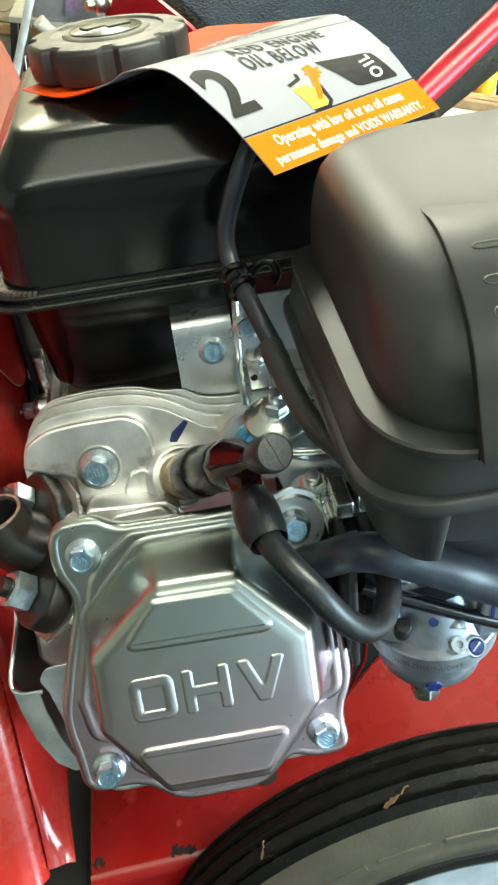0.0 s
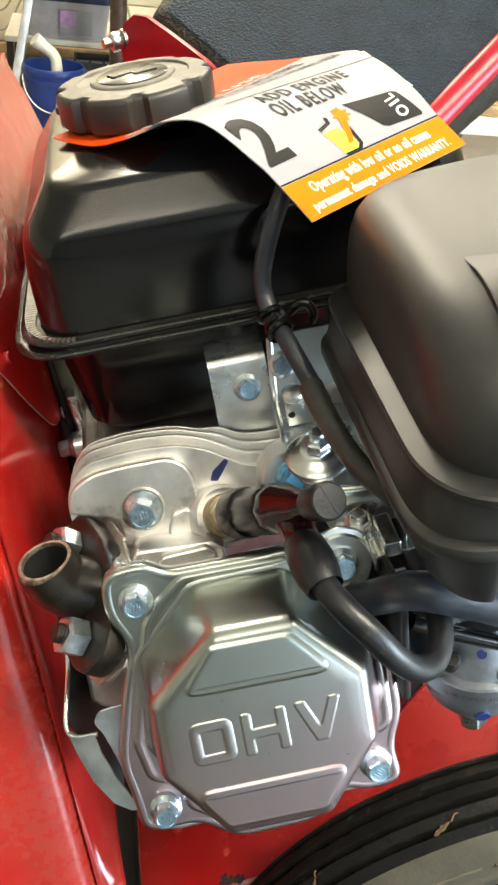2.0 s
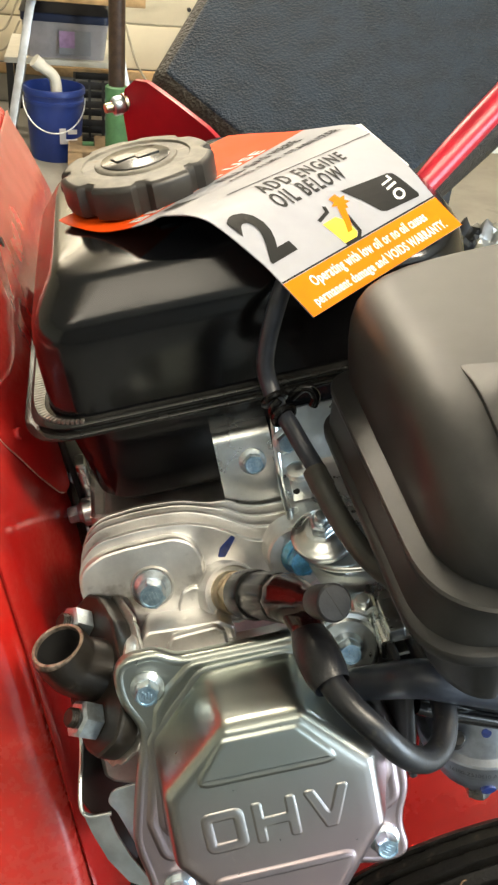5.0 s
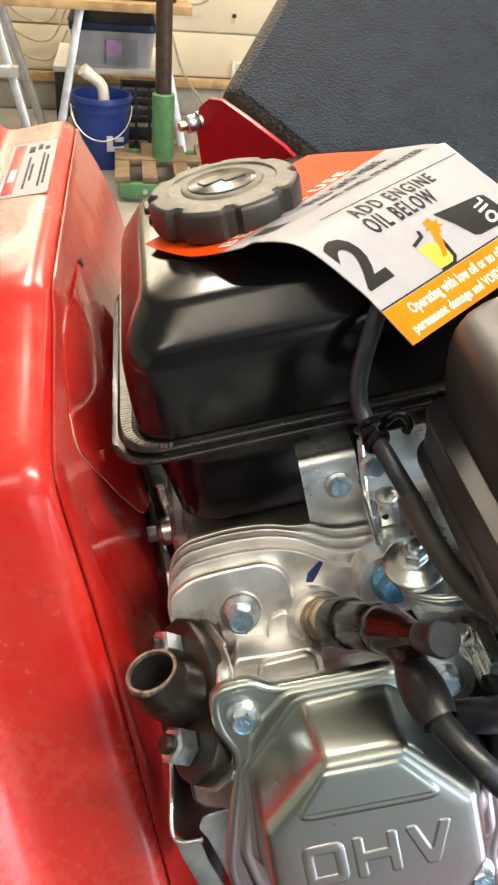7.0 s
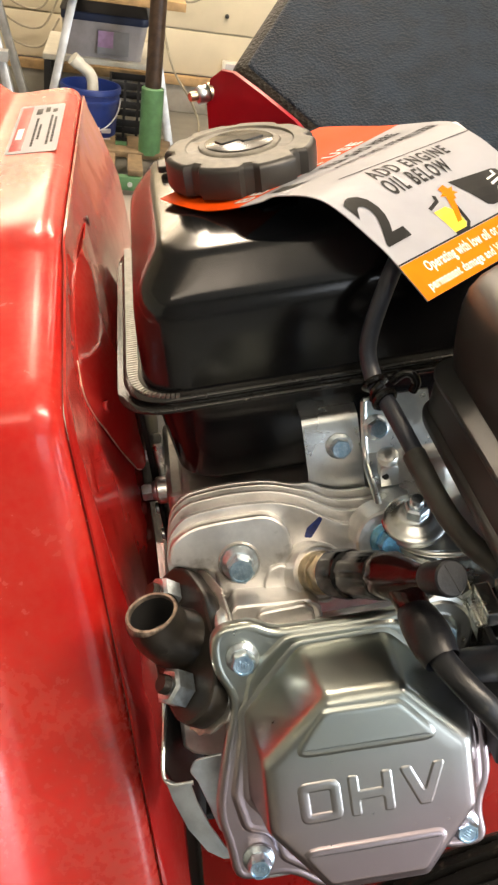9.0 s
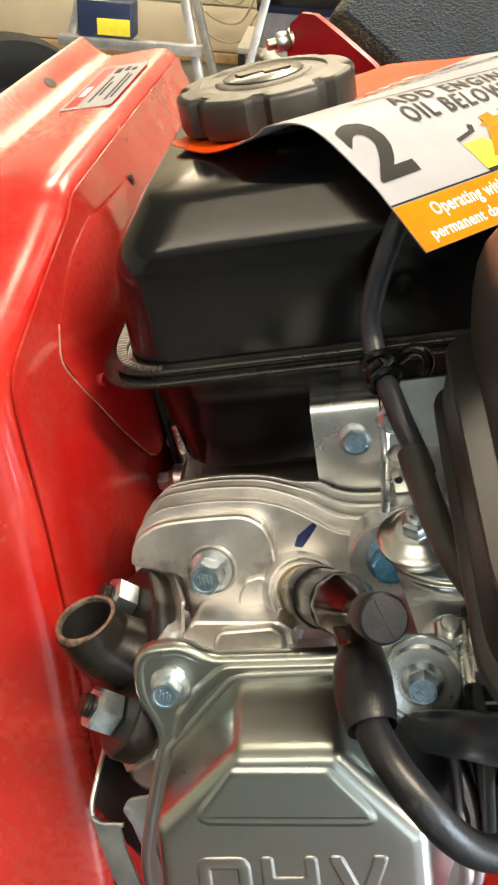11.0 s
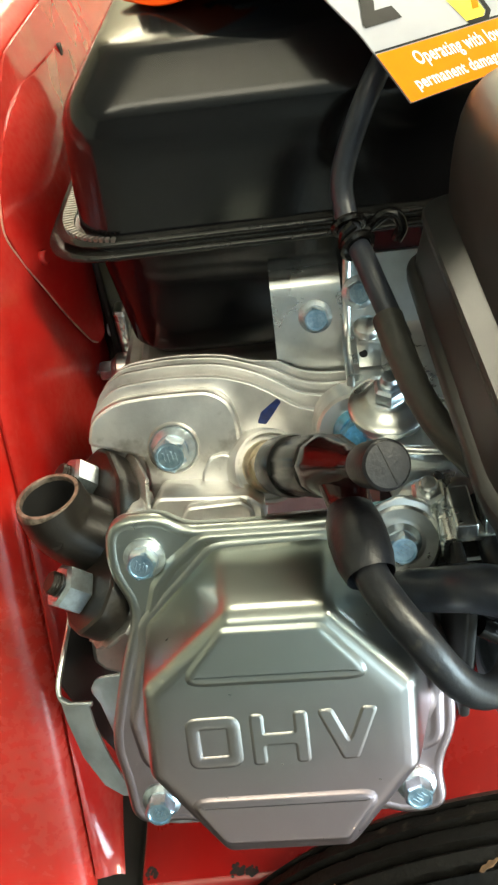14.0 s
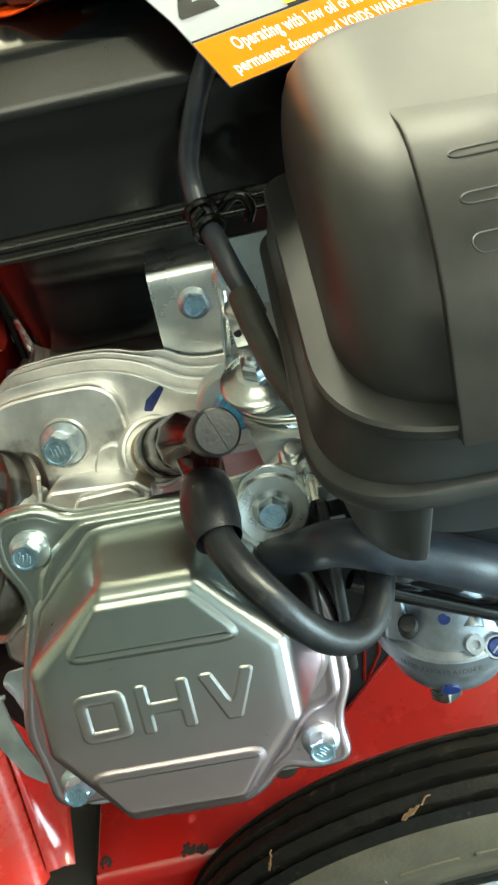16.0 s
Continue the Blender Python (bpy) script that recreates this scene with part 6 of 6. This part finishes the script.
def build_trestles():
    build_sawhorse(-0.1, 3.95, 0.29, False)
    build_sawhorse(-0.78, 3.7, 0.36, True)
    for k, (x0, x1, yy) in enumerate(((-1.4, 0.2, 3.8), (-1.35, 0.18, 3.97))):
        pl = thing("plank", "raw pine plank laid across the sawhorses", "plank", pose(0, yy, 0.62), "planks")
        mpart("board", box(x0, x1, -0.07, 0.07, 0, 0.035, 0.003), M_TIMBER, pl)
    for x, w, mat in ((-1.0, 0.12, M_BLACKBOX), (-0.35, 0.1, M_ALU), (0.02, 0.12, M_BROWNPOST), (-0.2, 0.07, M_BLACKBOX)):
        t = thing("tool_case", "small dark tool box lying on the planks", "tool", pose(x, 3.86, 0.655))
        mpart("body", box(-w, w, -0.05, 0.05, 0, 0.07, 0.006, 0.012), mat, t)
        mpart("lid", box(-w * 1.02, w * 1.02, -0.052, 0.052, 0.071, 0.09, 0.006, 0.012), mat, t)


def build_tote():
    t = thing("storage_tote", "cloudy plastic storage tote with dark lid on a low shelf", "box", pose(-0.13, 4.2, 0.345))
    mpart("body", rings([(rounded([(-0.17, -0.13), (0.17, -0.13), (0.17, 0.13), (-0.17, 0.13)], 0.03, 4), 0.0), (rounded([(-0.19, -0.15), (0.19, -0.15), (0.19, 0.15), (-0.19, 0.15)], 0.03, 4), 0.15)]), M_CLEAR, t)
    mpart("blue_rim", box(-0.195, 0.195, -0.155, 0.155, 0.15, 0.185, 0.005, 0.03), M_LID, t)
    mpart("lid", rings([(rounded([(-0.2, -0.16), (0.2, -0.16), (0.2, 0.16), (-0.2, 0.16)], 0.04, 4), 0.186), (rounded([(-0.17, -0.13), (0.17, -0.13), (0.17, 0.13), (-0.17, 0.13)], 0.04, 4), 0.24)]), M_BLACKBOX, t)
    mpart("paper_label", box(-0.03, 0.11, -0.156, -0.152, 0.02, 0.12, 0.001), M_CARD, t)
    mpart("lilac_patch", box(-0.028, 0.04, -0.16, -0.1565, 0.05, 0.118, 0.001), M_LILAC, t)
    sh = thing("low_shelf", "grey board shelf between wall and sawhorse", "shelf")
    mpart("board", box(-0.4, 0.14, 4.03, 4.6, 0.32, 0.345, 0.003), M_PVC, sh)
    for x in (-0.38, 0.11):
        for y in (4.06, 4.56):
            mpart("leg", box(x - 0.015, x + 0.015, y - 0.015, y + 0.015, 0, 0.32, 0.002), M_BLACKBOX, sh)
    c = thing("milk_crate", "black plastic crate standing on the floor", "crate", pose(0.0, 3.98, 0))
    for k in range(4):
        mpart("rail", box(-0.1, 0.1, -0.1, -0.09, 0.02 + k * 0.08, 0.05 + k * 0.08, 0.002), M_BLACKBOX, c)
        mpart("rail", box(0.09, 0.1, -0.09, 0.1, 0.02 + k * 0.08, 0.05 + k * 0.08, 0.002), M_BLACKBOX, c)
        mpart("rail", box(-0.1, -0.09, -0.09, 0.1, 0.02 + k * 0.08, 0.05 + k * 0.08, 0.002), M_BLACKBOX, c)
        mpart("rail", box(-0.09, 0.09, 0.09, 0.1, 0.02 + k * 0.08, 0.05 + k * 0.08, 0.002), M_BLACKBOX, c)
    for x in (-0.095, -0.03, 0.03, 0.095):
        mpart("upright", box(x - 0.006, x + 0.006, -0.101, -0.094, 0, 0.3, 0.002), M_BLACKBOX, c)
    mpart("floor_tray", box(-0.1, 0.1, -0.1, 0.1, 0, 0.012, 0.002), M_BLACKBOX, c)


def build_wall_things():
    b = thing("wall_box", "white plastic cable box fixed low on the wall", "box", pose(0.66, 4.69, 0.17))
    mpart("body", box(-0.17, 0.17, -0.035, 0.008, 0.0, 0.12, 0.008, 0.004), M_PVC, b)
    mpart("cover", box(-0.155, 0.155, -0.042, -0.0355, 0.012, 0.108, 0.003), M_CLEAR, b)
    w = thing("wood_patch", "pale plywood patch screwed to the cream wall", "panel", pose(0.82, 4.692, 0.56))
    mpart("panel", box(-0.05, 0.05, -0.006, 0.007, 0, 0.3, 0.002), M_TIMBER, w)
    k = thing("cable_clip", "small dark screw hook in the cream wall", "hook", pose(0.49, 4.69, 0.5))
    mpart("hook", lathe([(0, 0), (0.011, 0), (0.009, 0.02), (0, 0.022)], 14, at(0, 0, 0, (0, -1, 0))), M_BLACKBOX, k)
    c = thing("hanging_cable", "thin tan cable hanging in loops against the wall", "cable")
    mpart("loop", tube([(0.08, 4.6, 0.75), (0.16, 4.62, 0.62), (0.27, 4.63, 0.55), (0.37, 4.63, 0.6), (0.4, 4.63, 0.72), (0.34, 4.63, 0.85)], 0.006, 8), M_CABLE, c)
    mpart("drop", tube([(0.16, 4.6, 0.42), (0.22, 4.5, 0.25), (0.32, 4.4, 0.12), (0.36, 4.3, 0.02), (0.3, 3.95, 0.008)], 0.006, 8), M_CABLE, c)
    for i in range(3):
        mpart("loop", tube([(-0.75, 4.65, 0.62 - i * 0.1), (-0.6, 4.64, 0.46 - i * 0.09), (-0.45, 4.64, 0.44 - i * 0.09), (-0.36, 4.64, 0.6 - i * 0.1)], 0.005, 8), M_CABLE, c)


def build_left_clutter():
    b = thing("battery_box", "dark battery case with yellow label on a sawhorse rung", "box", pose(-0.88, 3.56, 0.44))
    mpart("case", box(-0.11, 0.11, -0.06, 0.06, 0, 0.13, 0.006, 0.01), M_LID, b)
    mpart("label", box(-0.03, 0.1, -0.0645, -0.0605, 0.01, 0.07, 0.001), M_YELLOW, b)
    mpart("white_cap", lathe([(0, 0.13), (0.06, 0.13), (0.055, 0.16), (0, 0.165)], 24, Matrix.Translation((-0.05, 0, 0))), M_PVC, b)
    for k in range(4):
        f = thing("folded_carton", "flattened pale carton stacked on the floor", "carton", pose(-0.62 + 0.012 * k, 3.3, 0.05 * k), "carton stack")
        mpart("carton", box(-0.14, 0.14, -0.1, 0.1, 0.001, 0.044, 0.004, 0.01), (M_PVC, M_BLUE2, M_CARD, M_CLEAR)[k], f)
        mpart("dark_seam", box(-0.142, 0.142, -0.102, -0.1005, 0.018, 0.026, 0.0004), M_BLACKBOX, f)
    d = thing("spare_tyre", "large dark spare tyre standing on the floor", "tyre", pose(-0.98, 2.6, 0.3, 90, 0, 35))
    mpart("carcass", lathe([(0.16, -0.06), (0.24, -0.085), (0.29, -0.07), (0.3, 0), (0.29, 0.07), (0.24, 0.085), (0.16, 0.06), (0.16, -0.06)], 60), M_TYRE, d)
    mpart("hub", lathe([(0, -0.02), (0.1, -0.03), (0.158, -0.05), (0.158, 0.05), (0.1, 0.03), (0, 0.02)], 40), M_BLACKBOX, d)
    crumpled("grey_sack", "grey crumpled plastic sack on the floor", "bag", -0.74, 2.75, 0.0, 0.15, 0.15, 0.3, M_SACK, 5.2)
    crumpled("dark_sack", "dark crumpled cloth heap on the floor", "bag", -1.3, 2.3, 0.0, 0.3, 0.25, 0.45, M_BLACKBOX, 9.4)


def build_right_clutter():
    t = thing("side_table", "low pale-topped side table crowded with garage clutter", "table", pose(1.25, 2.15, 0))
    mpart("top", box(-0.42, 0.6, -0.25, 0.35, 0.6, 0.625, 0.003), M_PVC, t)
    for x in (-0.39, 0.56):
        for y in (-0.22, 0.32):
            mpart("leg", box(x - 0.02, x + 0.02, y - 0.02, y + 0.02, 0, 0.6, 0.003), M_BLACKBOX, t)
    mpart("lower_shelf", box(-0.4, 0.58, -0.23, 0.33, 0.18, 0.2, 0.003), M_BLACKBOX, t)
    for k in range(3):
        b = thing("wood_offcut", "pale timber offcut lying on the side table", "timber", pose(1.02 + 0.05 * k, 2.0 + 0.05 * k, 0.6255, 0, 0, -12 + 7 * k), "offcuts")
        mpart("stick", box(-0.18, 0.24, -0.016, 0.016, 0, 0.022, 0.002), M_TIMBER, b)
    for x, y, mat, lab in ((0.98, 2.18, M_REDMARK, "red"), (1.04, 2.2, M_YELLOW, "yellow"), (1.22, 2.2, M_YELLOW, "yellow")):
        g = thing("squeeze_bottle", lab + " plastic squeeze bottle on the side table", "bottle", pose(x, y, 0.6255))
        mpart("body", lathe([(0, 0), (0.025, 0), (0.027, 0.01), (0.027, 0.07), (0.012, 0.09), (0.012, 0.1), (0, 0.1)], 20), mat, g)
        mpart("cap", lathe([(0, 0.1), (0.011, 0.1), (0.006, 0.125), (0, 0.126)], 16), M_BLACKBOX, g)
    c = thing("spring_clamp", "dark blue spring clamp on the side table", "clamp", pose(1.14, 2.2, 0.6255))
    for sx in (-1, 1):
        mpart("jaw", tube([(sx * 0.05, 0, 0.0), (sx * 0.055, 0, 0.05), (sx * 0.02, 0, 0.1), (sx * -0.012, 0, 0.17)], 0.012, 12), M_LID, c)
    # lumpy shapes stand in for unidentified clutter on the shelf
    for x, z, mat in ((1.0, 0.2, M_BLACKBOX), (1.2, 0.2, M_YELLOW), (1.42, 0.2, M_BLACKBOX), (1.1, 0.2, M_ALU)):
        crumpled("shelf_lump", "lumpy stand-in for clutter on the side table's lower shelf", "bag", x, 2.05, z, 0.1, 0.09, 0.13, mat, x * 7, 0.4)
    p = thing("yellow_pipe", "yellow plastic pipe lying on the side table's lower shelf", "pipe", pose(1.0, 1.86, 0.2))
    mpart("pipe", tube([(-0.2, 0, 0.03), (0.5, 0.0, 0.03)], 0.03, 18, smooth=False), M_YELLOW, p)


def build_floor_things():
    g = thing("work_glove", "yellow and grey work glove lying on the floor", "glove", pose(0.03, 2.42, 0, 0, 0, 20))
    mpart("palm", box(-0.045, 0.045, -0.05, 0.05, 0.0, 0.03, 0.012, 0.02), M_YELLOW, g)
    for k in range(4):
        mpart("finger", tube([(-0.034 + k * 0.022, 0.045, 0.015), (-0.036 + k * 0.024, 0.1, 0.014)], 0.012, 10, smooth=False), M_YELLOW, g)
    mpart("cuff", box(-0.05, 0.05, -0.12, -0.051, 0, 0.032, 0.012, 0.014), M_LID, g)


build_bucket()
build_post()
build_trestles()
build_tote()
build_wall_things()
build_left_clutter()
build_right_clutter()
build_floor_things()
